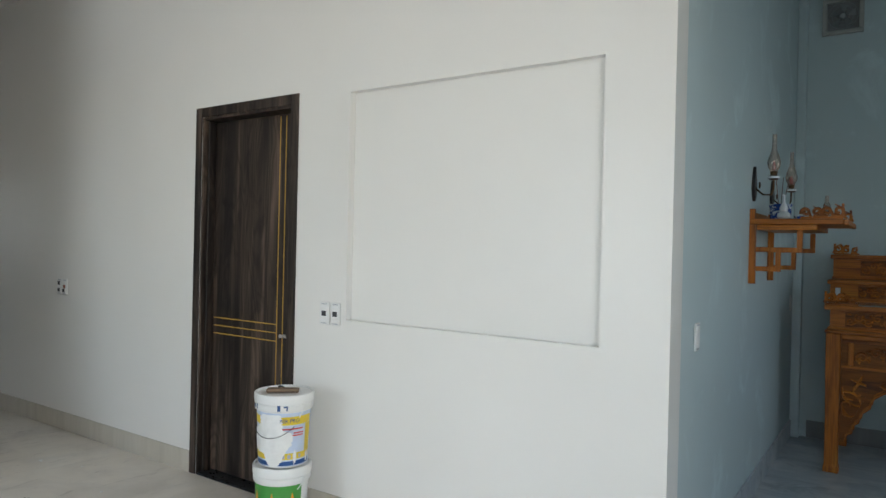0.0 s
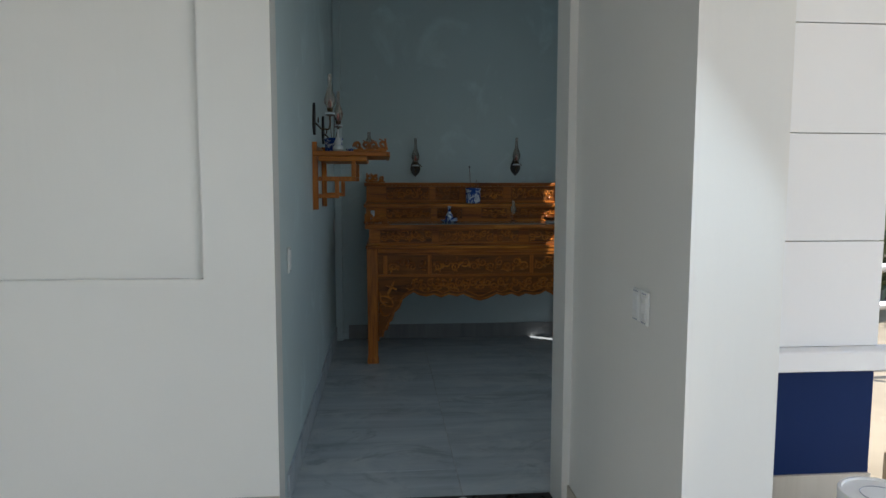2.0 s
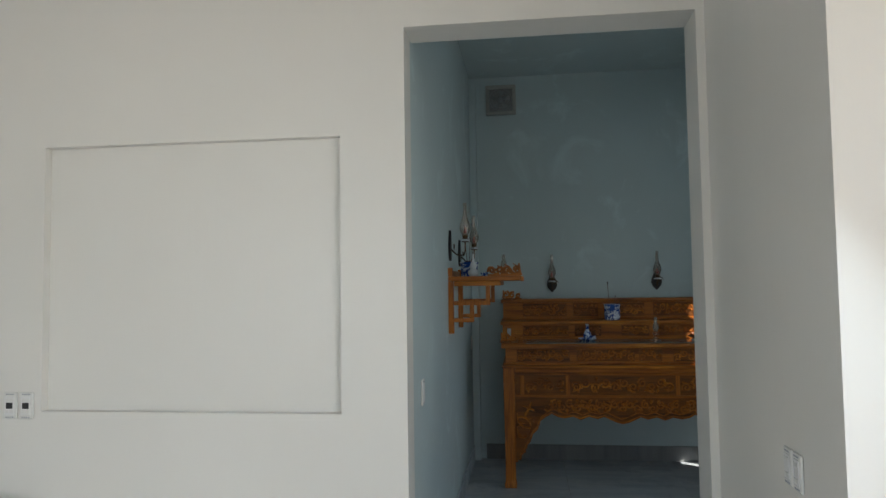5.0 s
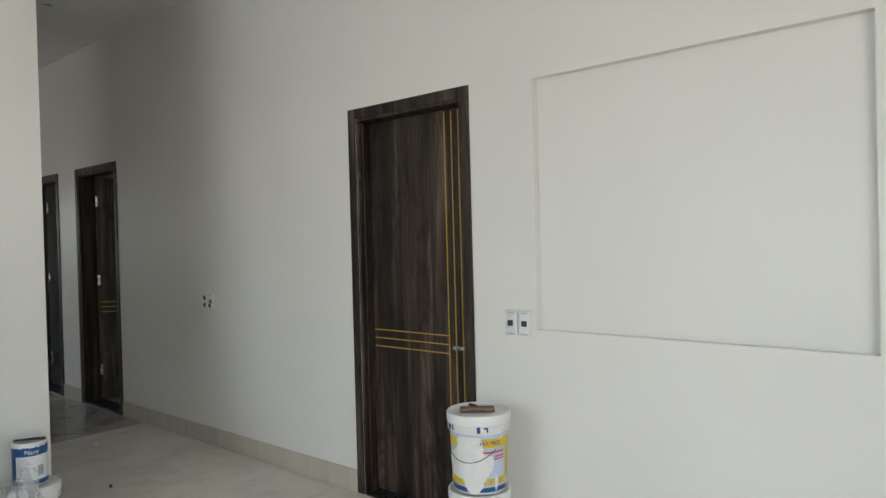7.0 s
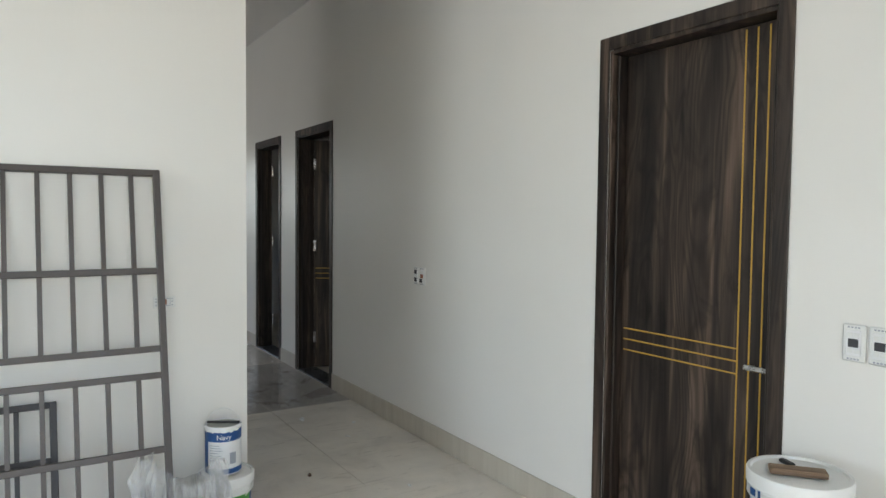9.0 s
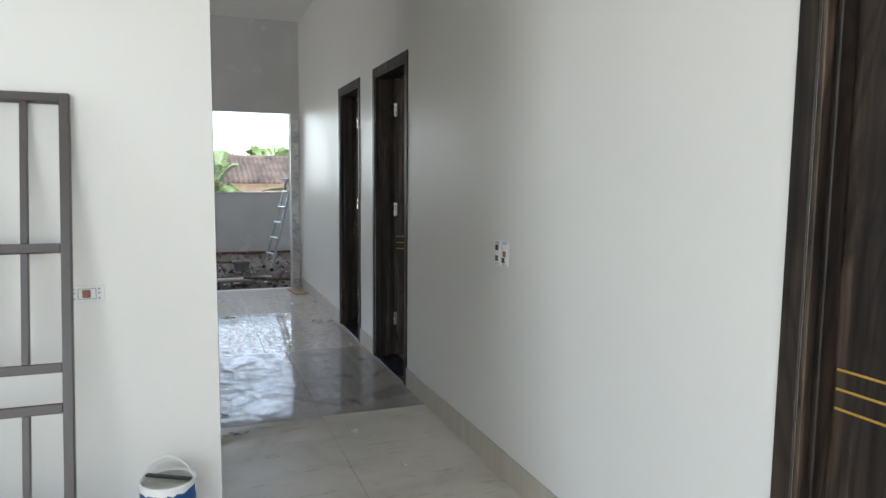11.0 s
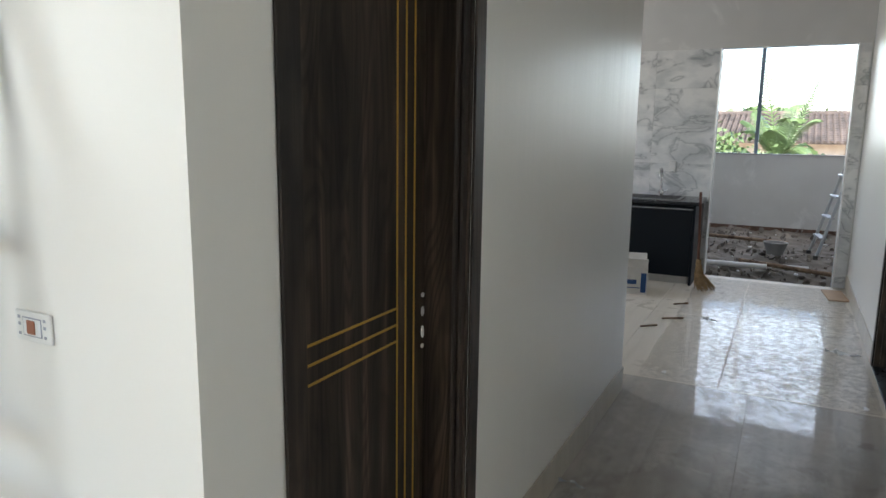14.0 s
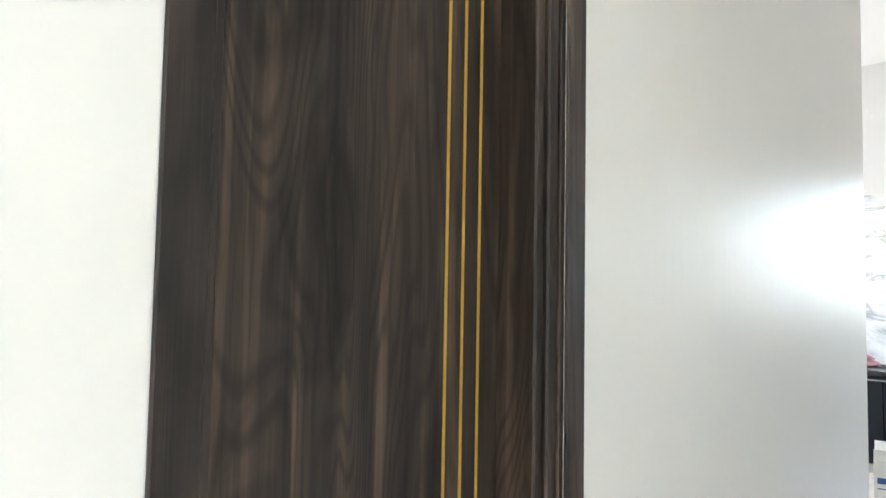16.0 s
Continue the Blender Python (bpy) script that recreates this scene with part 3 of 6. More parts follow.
    if swing:
        for z in (0.25, 1.1, 1.85):
            bm = box(-0.004, -0.006, z, 0.02, -0.001, z + 0.1, 0.001)
            tube([(0, -0.010, z), (0, -0.010, z + 0.1)], 0.006, 8, bm)
            part("hinge", bm, M_chrome, leaf, "bright steel hinge")
    return d


def facing_south(x):
    return pose(x, YN, 0)


door("door_1", facing_south(D1[0]), D1[1] - D1[0], "closed dark walnut door with gold inlay lines", handle=True)
door("door_2", facing_south(D2[0]), D2[1] - D2[0], "dark walnut door standing open into a bedroom", swing=62)
door("door_3", facing_south(D3[0]), D3[1] - D3[0], "dark walnut door frame with its leaf swung wide", swing=165)
door("door_4", pose(D4[1], YS, 0, 0, 0, 180), D4[1] - D4[0], "closed dark walnut corridor door with gold lines", recess=0.095, holes=True, lines=(0.136, 0.096, 0.055), inner=0.055)

# altar room sill and floors
tagged(link("threshold", box(-0.170, YN - 0.02, 0.0, 0.996, YN + 0.19, 0.010, 0.002), M_granite), "polished black granite threshold strip with paint smears", "threshold", kind="structure")


# ---------------------------------------------------------------- more materials
M_green = plain("green_label", (0.06, 0.28, 0.05), 0.4)
M_orange = plain("orange_label", (0.75, 0.32, 0.03), 0.4)
M_yellow = plain("yellow_label", (0.72, 0.52, 0.03), 0.4, 0, 0.2, 10)
M_blue = plain("blue_label", (0.008, 0.066, 0.22), 0.4, 0, 0.2, 14)
M_pale_blue = plain("pale_blue_label", (0.50, 0.58, 0.72), 0.4)
M_red = plain("red_print", (0.6, 0.06, 0.05), 0.5)
M_white_paper = plain("white_print", (0.78, 0.78, 0.78), 0.5)
M_grey_print = plain("grey_print", (0.35, 0.37, 0.42), 0.6)
M_wet_paint = plain("dried_white_paint", (0.76, 0.76, 0.74), 0.55, 0, 0.08, 25, 0.4)
M_dried = plain("dried_paint_crust", (0.42, 0.42, 0.38), 0.7, 0, 0.4, 15, 0.4)
M_black = plain("black_rubber", (0.012, 0.012, 0.013), 0.5)
M_scrap = wood("scrap_wood", (0.10, 0.06, 0.04), (0.22, 0.15, 0.10), (0.34, 0.25, 0.17), 0.8, 0)
M_steel_paint = plain("grey_brown_steel_paint", (0.080, 0.068, 0.064), 0.45, 0.2, 0.15, 10)
M_dark_steel = plain("charcoal_steel_paint", (0.045, 0.042, 0.045), 0.45, 0.2)
M_bag = film("clear_plastic_bag", (0.93, 0.94, 0.95), 0.20, 0.7, 0.22, 0.7, 22, (1, 1, 0.35), 0.012)
M_film = film("protective_floor_film", (0.62, 0.57, 0.50), 0.26, 0.85, 0.02, 1.0, 30, (1.0, 1.0, 1.0), 0.00007, 3, 20)
M_film_near = film("protective_floor_film_flat", (0.46, 0.43, 0.39), 0.12, 0.8, 0.02, 1.0, 24, (1.0, 1.0, 1.0), 0.00004, 3, 10)
M_case_lid = film("clear_case_lid", (0.75, 0.8, 0.86), 0.22, 0.7, 0.15, 0.2, 12)
M_glass = film("lamp_glass", (0.62, 0.50, 0.40), 0.26, 0.8, 0.06, 0.0, 10)
M_amber = glass("smoky_lamp_glass", (0.85, 0.72, 0.62))
M_bronze = plain("aged_bronze", (0.10, 0.06, 0.03), 0.35, 0.9, 0.3, 25)
M_dark_plate = plain("black_carved_plate", (0.018, 0.012, 0.010), 0.4)
M_porcelain = plain("white_porcelain", (0.72, 0.75, 0.78), 0.15)
M_foil = plain("pale_crumpled_foil", (0.74, 0.75, 0.76), 0.3, 0.25)
M_aluminium = plain("dull_aluminium", (0.42, 0.43, 0.44), 0.4, 0.9)
M_blackcab = plain("black_cabinet_laminate", (0.005, 0.008, 0.012), 0.45)
M_blackcab.node_tree.nodes["Principled BSDF"].inputs["Specular IOR Level"].default_value = 0.2
M_counter_stone = plain("black_counter_stone", (0.02, 0.021, 0.024), 0.12, 0, 0.5, 40)
M_carton = plain("white_carton", (0.66, 0.65, 0.62), 0.7)
M_cardboard = plain("brown_cardboard", (0.42, 0.29, 0.19), 0.8, 0, 0.1, 6)
M_straw = plain("broom_straw", (0.36, 0.24, 0.12), 0.9, 0, 0.4, 30, 0.4)
M_stick = wood("reddish_stick", (0.07, 0.028, 0.018), (0.13, 0.055, 0.036), (0.20, 0.095, 0.065), 0.6)
M_pink = plain("pink_cloth", (0.62, 0.35, 0.40), 0.9)
M_rubble = paint("rubble_soil", (0.17, 0.145, 0.125), 0.95, 0.4, 0.5)
M_pvc = plain("white_pipe", (0.7, 0.7, 0.7), 0.4)
M_mullion = plain("grey_blue_window_steel", (0.16, 0.20, 0.25), 0.5)


def blue_china(name):
    m, n, l, b = shader(name, (0.7, 0.74, 0.78), 0.12)
    v = coords(n, l)
    f = noise_tex(n, l, v, 26, 3, 0.5, 1.8)
    l.new(ramp(n, l, f, [(0.47, (0.018, 0.07, 0.32)), (0.53, (0.66, 0.72, 0.80))]), b.inputs["Base Color"])
    return m


M_china = blue_china("blue_and_white_china")


# ---------------------------------------------------------------- sockets
def socket(name, m, units, label, group, dark=((0, -0.013, 0.013),) * 2, tone=None):
    """Plates side by side; each has round-cornered edge, pale rockers, clip slots and dark modules (x, z0, z1)."""
    s = thing(name, m, label, "socket", group)
    for u in range(units):
        x = u * 0.076
        part("plate", box(x, -0.009, -0.058, x + 0.068, 0.0, 0.058, 0.006, seg=3), M_plastic, s)
        part("inner_frame", box(x + 0.012, -0.0105, -0.040, x + 0.056, -0.0088, 0.040, 0.002), M_white_paper, s)
        for z in (-0.031, 0.017):
            for dx in (0.016, 0.036):
                part("rocker", box(x + dx, -0.0122, z, x + dx + 0.016, -0.0102, z + 0.014, 0.001), M_plastic, s)
        for k, (dx, z0, z1) in enumerate(dark if units > 1 and u == 0 or tone is None else tone):
            part("module", box(x + 0.019 + dx, -0.0135, z0, x + 0.049 + dx, -0.0100, z1, 0.001), M_rocker if tone is not None and u == 1 and k == 0 else M_slot, s)
        for z in (-0.052, 0.046):
            for dx in (0.016, 0.026, 0.036, 0.046):
                part("clip_slot", box(x + dx, -0.0102, z, x + dx + 0.006, -0.0086, z + 0.005), M_grey_print, s)
    return s


M_rocker = plain("brown_orange_plastic", (0.30, 0.11, 0.06), 0.4)
DUO = ((0, 0.012, 0.038), (0, -0.038, -0.012))
socket("wall_socket", pose(-1.948, YN - 0.0005, 1.046), 2, "pair of white socket plates between door and recess", "double wall sockets", ((0, -0.013, 0.013),))
socket("wall_socket", pose(-4.640, YN - 0.0005, 1.045), 2, "pair of white socket plates on the corridor wall", "double wall sockets", DUO, ((0.002, -0.012, 0.014), (-0.008, -0.040, -0.016)))
socket("wall_switch", pose(XE - 0.0005, 2.717, 1.026, 0, 0, -90) @ Matrix.Diagonal((0.86, 1, 0.88, 1)), 2, "pair of white switch plates beside the entrance", "double wall switches", ())
socket("wall_socket", pose(-0.1695, 3.735, 1.052, 0, 0, 90), 1, "single white socket plate on pale blue wall", "single wall sockets", ())
socket("wall_socket", pose(-0.1695, 6.54, 1.035, 0, 0, 90), 1, "single white socket plate on pale blue wall", "single wall sockets", ())
sw = thing("wall_switch", pose(XW + 0.0005, 1.721, 1.032, 0, 0, 90) @ Matrix.Diagonal((0.78, 0.6, 0.74, 1)), "horizontal white switch plate with a red switch", "switch")
part("plate", box(0, -0.010, -0.035, 0.12, 0, 0.035, 0.004, seg=2), M_plastic, sw)
part("frame", box(0.028, -0.0115, -0.022, 0.092, -0.0095, 0.022, 0.001), M_grey_print, sw)
part("inset", box(0.031, -0.0122, -0.019, 0.089, -0.0112, 0.019, 0.001), M_white_paper, sw)
part("rocker", box(0.044, -0.015, -0.016, 0.072, -0.0118, 0.016, 0.002), M_rocker, sw, "small brown-orange rocker")
for dx in (0.012, 0.098):
    for dz in (-0.022, 0.0, 0.016):
        part("screw_slot", box(dx, -0.0112, dz, dx + 0.008, -0.0095, dz + 0.007), M_grey_print, sw)


# ---------------------------------------------------------------- paint pails
def arc_band(r0, r1, z0, z1, a0, a1, seg=18, lift=0.0012):
    bm = bmesh.new()
    lo, hi = [], []
    for i in range(seg + 1):
        a = radians(a0 + (a1 - a0) * i / seg)
        lo.append(bm.verts.new(((r0 + lift) * math.cos(a), (r0 + lift) * math.sin(a), z0)))
        hi.append(bm.verts.new(((r1 + lift) * math.cos(a), (r1 + lift) * math.sin(a), z1)))
    for i in range(seg):
        bm.faces.new((lo[i], lo[i + 1], hi[i + 1], hi[i]))
    return bm


def smear(r_at, z0, z1, a0, a1, seed, lift=0.0024):
    rnd = random.Random(seed)
    bm = bmesh.new()
    n = 26
    lo, hi = [], []
    for i in range(n + 1):
        a = radians(a0 + (a1 - a0) * i / n)
        edge = min(i, n - i) / (n / 2)
        drip = (z1 - z0) * (0.35 * rnd.random() + (0.3 if edge < 0.25 else 0.0))
        zb, zt = z0 + drip, z1 - (z1 - z0) * 0.22 * rnd.random() * (1.6 - edge)
        zt = max(zt, zb + 0.004)
        for z, row in ((zb, lo), (zt, hi)):
            r = r_at(z) + lift
            row.append(bm.verts.new((r * math.cos(a), r * math.sin(a), z)))
    for i in range(n):
        bm.faces.new((lo[i], lo[i + 1], hi[i + 1], hi[i]))
    return bm


def pail(name, m, r, h, label, bands, group="", marks=(), smears=(), lid=True, handle_drop=60, body=None):
    p = thing(name, m, label, "bucket", group)
    rb = r * 0.88

    def r_at(z):
        return rb + (r - rb) * z / h

    part("body", lathe([(0, 0), (rb - 0.006, 0), (rb, 0.006), (r_at(h - 0.078), h - 0.078), (r + 0.004, h - 0.076),
                        (r + 0.007, h - 0.072), (r + 0.007, h - 0.046), (r + 0.003, h - 0.042), (r, h - 0.006), (r - 0.006, h - 0.004), (0, h - 0.01)], 40), body or M_plastic, p, smooth=True)
    if lid:
        t = r + 0.010
        part("lid", lathe([(t - 0.006, h - 0.040), (t, h - 0.038), (t + 0.001, h - 0.004), (t - 0.002, h + 0.002), (t - 0.012, h + 0.003),
                           (t - 0.016, h - 0.006), (0, h - 0.006)], 40), M_plastic, p, "white ribbed plastic lid", smooth=True)
    for k, (z0, z1, a0, a1, mt) in enumerate(bands):
        part("label", arc_band(r_at(z0 * h), r_at(z1 * h), z0 * h, z1 * h, a0, a1, 30, 0.0010 + 0.0004 * k), mt, p)
    for z0, z1, a0, a1, mt in marks:
        part("print", arc_band(r_at(z0 * h), r_at(z1 * h), z0 * h, z1 * h, a0, a1, 6, 0.0034), mt, p)
    for k, (z0, z1, a0, a1) in enumerate(smears):
        part("paint_smear", smear(r_at, z0 * h, z1 * h, a0, a1, k + 5, 0.0042), M_wet_paint, p, "dried white paint run")
    pts = []
    for i in range(21):
        a = math.pi * i / 20
        pts.append((-(r + 0.012) * math.cos(a), -(r * 1.02) * math.sin(a) * math.cos(radians(handle_drop)), h * 0.88 - (r * 1.02) * math.sin(a) * math.sin(radians(handle_drop))))
    hd = part("handle", tube(pts, 0.0028, 6), M_plastic, p, "thin white wire handle", smooth=True)
    for s in (-1, 1):
        bm = lathe([(0, 0), (0.014, 0), (0.014, 0.008), (0, 0.008)], 12)
        bmesh.ops.rotate(bm, matrix=Matrix.Rotation(radians(90), 3, "Y"), verts=bm.verts)
        bmesh.ops.translate(bm, vec=(s * (r + 0.004) - 0.004, 0, h * 0.88), verts=bm.verts)
        part("lug", bm, M_plastic, hd)
    return p, r_at


def patch(r_at, rows, h, seed, lift):
    """An uneven spill between two edges given by height (share of h) and angles."""
    rnd = random.Random(seed)
    bm = bmesh.new()
    prev = None
    zs = [rows[0][0] + (rows[-1][0] - rows[0][0]) * i / 40 for i in range(41)]
    for z in zs:
        k = max(i for i in range(len(rows) - 1) if rows[i][0] <= z + 1e-6)
        f = (z - rows[k][0]) / (rows[k + 1][0] - rows[k][0])
        a0 = rows[k][1] + (rows[k + 1][1] - rows[k][1]) * f + rnd.uniform(-2, 2)
        a1 = rows[k][2] + (rows[k + 1][2] - rows[k][2]) * f + rnd.uniform(-2, 2)
        row = []
        for i in range(25):
            a = radians(a0 + (a1 - a0) * i / 24)
            r = r_at(z * h) + lift + (0 if i in (0, 24) else 0.0012 * noise.noise(Vector((a * 6, z * 9, seed))))
            row.append(bm.verts.new((r * math.cos(a), r * math.sin(a), z * h)))
        if prev:
            for i in range(24):
                bm.faces.new((prev[i], prev[i + 1], row[i + 1], row[i]))
        prev = row
    return bm


def name_blocks(r, z, size, a_mid, pitch, material, parent, lift):
    """A maker's name drawn as plain upright blocks."""
    for k in range(5):
        a = a_mid + (k - 2) * pitch
        part("print", arc_band(r, r, z, z + size, a - pitch * 0.16, a + pitch * 0.16, 3, lift), material, parent)
        part("print", arc_band(r, r, z, z + size * 0.2, a - pitch * 0.34, a + pitch * 0.34, 3, lift + 0.0003), material, parent)


def lettering(text, r, z, size, a_mid, material, parent, lift=0.004, spread=1.0):
    """Raised words bent round an upright cylinder."""
    cu = bpy.data.curves.new("lettering", "FONT")
    cu.body, cu.size, cu.extrude, cu.align_x = text, size, 0.0004, "CENTER"
    tmp = bpy.data.objects.new("lettering", cu)
    scene.collection.objects.link(tmp)
    me = bpy.data.meshes.new_from_object(tmp.evaluated_get(bpy.context.evaluated_depsgraph_get()))
    bpy.data.objects.remove(tmp)
    for v in me.vertices:
        a = radians(a_mid) + v.co.x * spread / r
        rr = r + lift + v.co.z
        v.co = (rr * math.cos(a), rr * math.sin(a), z + v.co.y)
    me.materials.append(material)
    ob = new("lettering", me)
    ob.parent = parent
    return ob


BX, BY = -1.940, 3.150
low, _ = pail("paint_bucket", pose(BX, BY, 0, 0, 0, 8), 0.130, 0.338, "white paint bucket with green and orange label below another bucket",
              [(0.08, 0.84, -175, -5, M_orange), (0.52, 0.84, -175, -5, M_green)], "stacked paint buckets beside the door",
              [(0.30, 0.46, -120, -55, M_yellow), (0.16, 0.22, -130, -50, M_white_paper)])
for k in range(7):
    a = radians(-160 + k * 22)
    bm = bmesh.new()
    rr = 0.1265
    pts = [(-7, 0.175), (0, 0.228), (7, 0.175), (3, 0.148), (-3, 0.148)]
    vs = [bm.verts.new((rr * math.cos(a + radians(d)), rr * math.sin(a + radians(d)), z)) for d, z in pts]
    bm.faces.new(vs)
    part("leaf_print", bm, M_green if k % 2 else M_orange, low)
top, r_top = pail("paint_bucket", pose(BX + 0.005, BY, 0.3415, 0, 0, 0), 0.132, 0.342, "white paint bucket with yellow label and dried paint runs",
                  [(0.03, 0.765, -165, 36, M_pale_blue), (0.60, 0.715, -150, 26, M_yellow), (0.12, 0.21, -150, 26, M_yellow), (0.04, 0.10, -150, 26, M_blue), (0.21, 0.60, 8, 26, M_yellow)],
                  "stacked paint buckets beside the door",
                  [(0.535, 0.555, -50, 0, M_red), (0.48, 0.497, -22, 2, M_red), (0.445, 0.462, -24, 2, M_red),
                   (0.135, 0.19, -46, -40, M_grey_print), (0.135, 0.19, -34, -27, M_grey_print), (0.135, 0.19, -22, -16, M_grey_print), (0.135, 0.19, -8, -3, M_grey_print)],
                  [(0.03, 0.26, -22, -14), (0.02, 0.22, 12, 20), (0.03, 0.24, -132, -127)], handle_drop=72)
part("paint_spill", patch(r_top, [(0.03, -72, -58), (0.10, -84, -46), (0.19, -88, -42), (0.22, -122, -40), (0.30, -128, -28), (0.40, -132, -22), (0.49, -132, -26), (0.52, -118, -44), (0.60, -98, -46), (0.68, -100, -48), (0.74, -92, -50)], 0.345, 9, 0.0044), M_wet_paint, top, "thick dried white paint spill")
lettering("PER PRO", 0.128, 0.218, 0.024, -31, M_blue, top, 0.0046)
for a0, a1, z0, z1 in ((-124, -112, 0.276, 0.298), (-108, -104, 0.276, 0.300), (-56, -50, 0.274, 0.301), (-44, -36, 0.290, 0.298), (-39, -36, 0.276, 0.292)):
    part("smudge", arc_band(0.139, 0.139, z0, z1, a0, a1, 4, 0.0012), M_blue, top, "dark blue paint smudge")
pts = [(0.136 * math.cos(radians(-132 + 5 * i)), 0.136 * math.sin(radians(-132 + 5 * i)), 0.145 + 0.055 * (2 * abs(i / 22 - 0.5)) ** 2) for i in range(23)]
part("wire_handle_grip", tube(pts, 0.0016, 5), M_black, top, "thin dark wire along the bucket")
sc = thing("wood_offcut", pose(BX + 0.012, BY - 0.015, 0.6815, 0, 0, 40), "weathered wood offcut lying on the bucket lid", "wood scrap")
part("board", box(-0.078, -0.024, 0, 0.074, 0.024, 0.018, 0.003), M_scrap, sc)
sc2 = thing("rubber_scrap", pose(BX - 0.055, BY + 0.035, 0.6815, 0, 0, -20), "small black rubber scrap on the bucket lid", "scrap")
part("strip", box(-0.025, -0.010, 0, 0.03, 0.010, 0.012, 0.004), M_black, sc2)


# ---------------------------------------------------------------- leaning grilles
def grille(name, m, wide, heights, bars, material, t, label):
    """Local: x across, y away from the wall's face, z up the grille's own plane."""
    g = thing(name, m, label, "window grille")
    hi = heights[-1]
    for x in (0, wide - t):
        part("stile", box(x, -t * 0.6, 0, x + t, t * 0.6, hi, 0.002), material, g)
    for z in heights:
        part("rail", box(t + 0.0005, -t * 0.55, max(0, z - t), wide - t - 0.0005, t * 0.55, max(t, z), 0.002), material, g)
    pitch = wide / bars
    for z0, z1 in zip(heights, heights[1:]):
        if z1 - z0 < 0.2:
            continue
        for k in range(1, bars):
            x = k * pitch
            part("bar", box(x - t * 0.34, -t * 0.45, max(t, z0) + 0.0005, x + t * 0.34, t * 0.45, z1 - t - 0.0005, 0.001), material, g)
    return g


LEAN_X0, LEAN_X1, LEAN_Z1 = -3.690, -4.012, 1.610
L = math.hypot(LEAN_X1 - LEAN_X0, LEAN_Z1)
tilt = math.degrees(math.atan2(LEAN_X0 - LEAN_X1, LEAN_Z1))
k = L / LEAN_Z1
grille("window_grille", Matrix.Translation((LEAN_X0, 0.718, 0.0)) @ Matrix.Rotation(radians(-tilt), 4, "Y") @ Matrix.Rotation(radians(90), 4, "Z"),
       1.03, [0.028, 0.465 * k, 0.762 * k, 0.870 * k, 1.192 * k, L], 9, M_steel_paint, 0.026, "grey-brown steel window grille leaning on the wall")
grille("window_grille", Matrix.Translation((-3.805, 0.505, 0.0)) @ Matrix.Rotation(radians(-17), 4, "Y") @ Matrix.Rotation(radians(90), 4, "Z"),
       0.84, [0.025, 0.22, 0.46, 0.68], 6, M_dark_steel, 0.026, "small charcoal steel grille leaning behind a larger one")

# sealer bucket, small can, bag and tray at the wall's foot
vis, rv = pail("paint_bucket", pose(-3.845, 1.985, 0, 0, 0, 52), 0.112, 0.285, "white sealer bucket with blue and green label",
               [(0.05, 0.84, -170, 20, M_blue), (0.60, 0.84, -150, 0, M_green)], marks=[(0.44, 0.60, -98, -8, M_green), (0.12, 0.22, -50, -36, M_orange)])
name_blocks(0.109, 0.131, 0.030, -52, 17, M_white_paper, vis, 0.0052)
lettering("SEALER", 0.106, 0.098, 0.022, -52, M_white_paper, vis, 0.0045)
for k in range(4):
    bm = bmesh.new()
    a = -118 + 24 * k
    vs = [bm.verts.new((0.1105 * math.cos(radians(a + d)), 0.1105 * math.sin(radians(a + d)), z)) for d, z in ((-14, 0.238), (14, 0.238), (4, 0.19), (0, 0.178), (-8, 0.20))]
    bm.faces.new(vs)
    part("leaf_print", bm, M_green, vis)
can = thing("paint_can", pose(-3.855, 1.978, 0.289, 0, 0, 50), "navy and white tin of paint with crusted lid", "paint can")
part("body", lathe([(0, 0), (0.074, 0), (0.077, 0.004), (0.076, 0.010), (0.076, 0.20), (0.079, 0.206), (0.079, 0.212), (0.074, 0.214), (0.070, 0.206), (0, 0.206)], 36), M_white_paper, can, smooth=True)
part("label", arc_band(0.076, 0.076, 0.150, 0.203, -200, 30, 30), M_blue, can)
part("label", arc_band(0.076, 0.076, 0.008, 0.030, -200, 30, 30), M_blue, can)
part("label", arc_band(0.076, 0.076, 0.030, 0.155, -200, -118, 16), M_blue, can)
part("lid_crust", lathe([(0.071, 0.2065), (0.066, 0.210), (0, 0.2085)], 28), M_dried, can, "grey dried paint crust")
lettering("Navy", 0.076, 0.160, 0.030, -62, M_white_paper, can, 0.0016)
for j in range(9):
    part("print", arc_band(0.076, 0.076, 0.045 + j * 0.011, 0.0475 + j * 0.011, -108, -66 - 5 * (j % 3), 8, 0.0016), M_grey_print, can)
part("print", arc_band(0.076, 0.076, 0.05, 0.10, -44, -22, 5, 0.0016), M_grey_print, can)
part("rim_paint", smear(lambda z: 0.0775, 0.186, 0.211, -200, 20, 3, 0.001), M_wet_paint, can, "white paint dribbled over the rim")
pts = [(-0.080 * math.cos(math.pi * i / 18) * math.cos(0.42), -0.080 * math.cos(math.pi * i / 18) * math.sin(0.42), 0.175 + 0.105 * math.sin(math.pi * i / 18)) for i in range(19)]
part("handle", tube(pts, 0.003, 6), M_plastic, can, "white plastic carrying handle", smooth=True)
br = thing("paint_scraper", pose(-3.855, 1.978, 0.5035, 0, 0, 60), "dark scraper lying across the paint can", "scraper")
part("blade", box(-0.07, -0.008, 0, 0.072, 0.008, 0.007, 0.002), M_black, br)


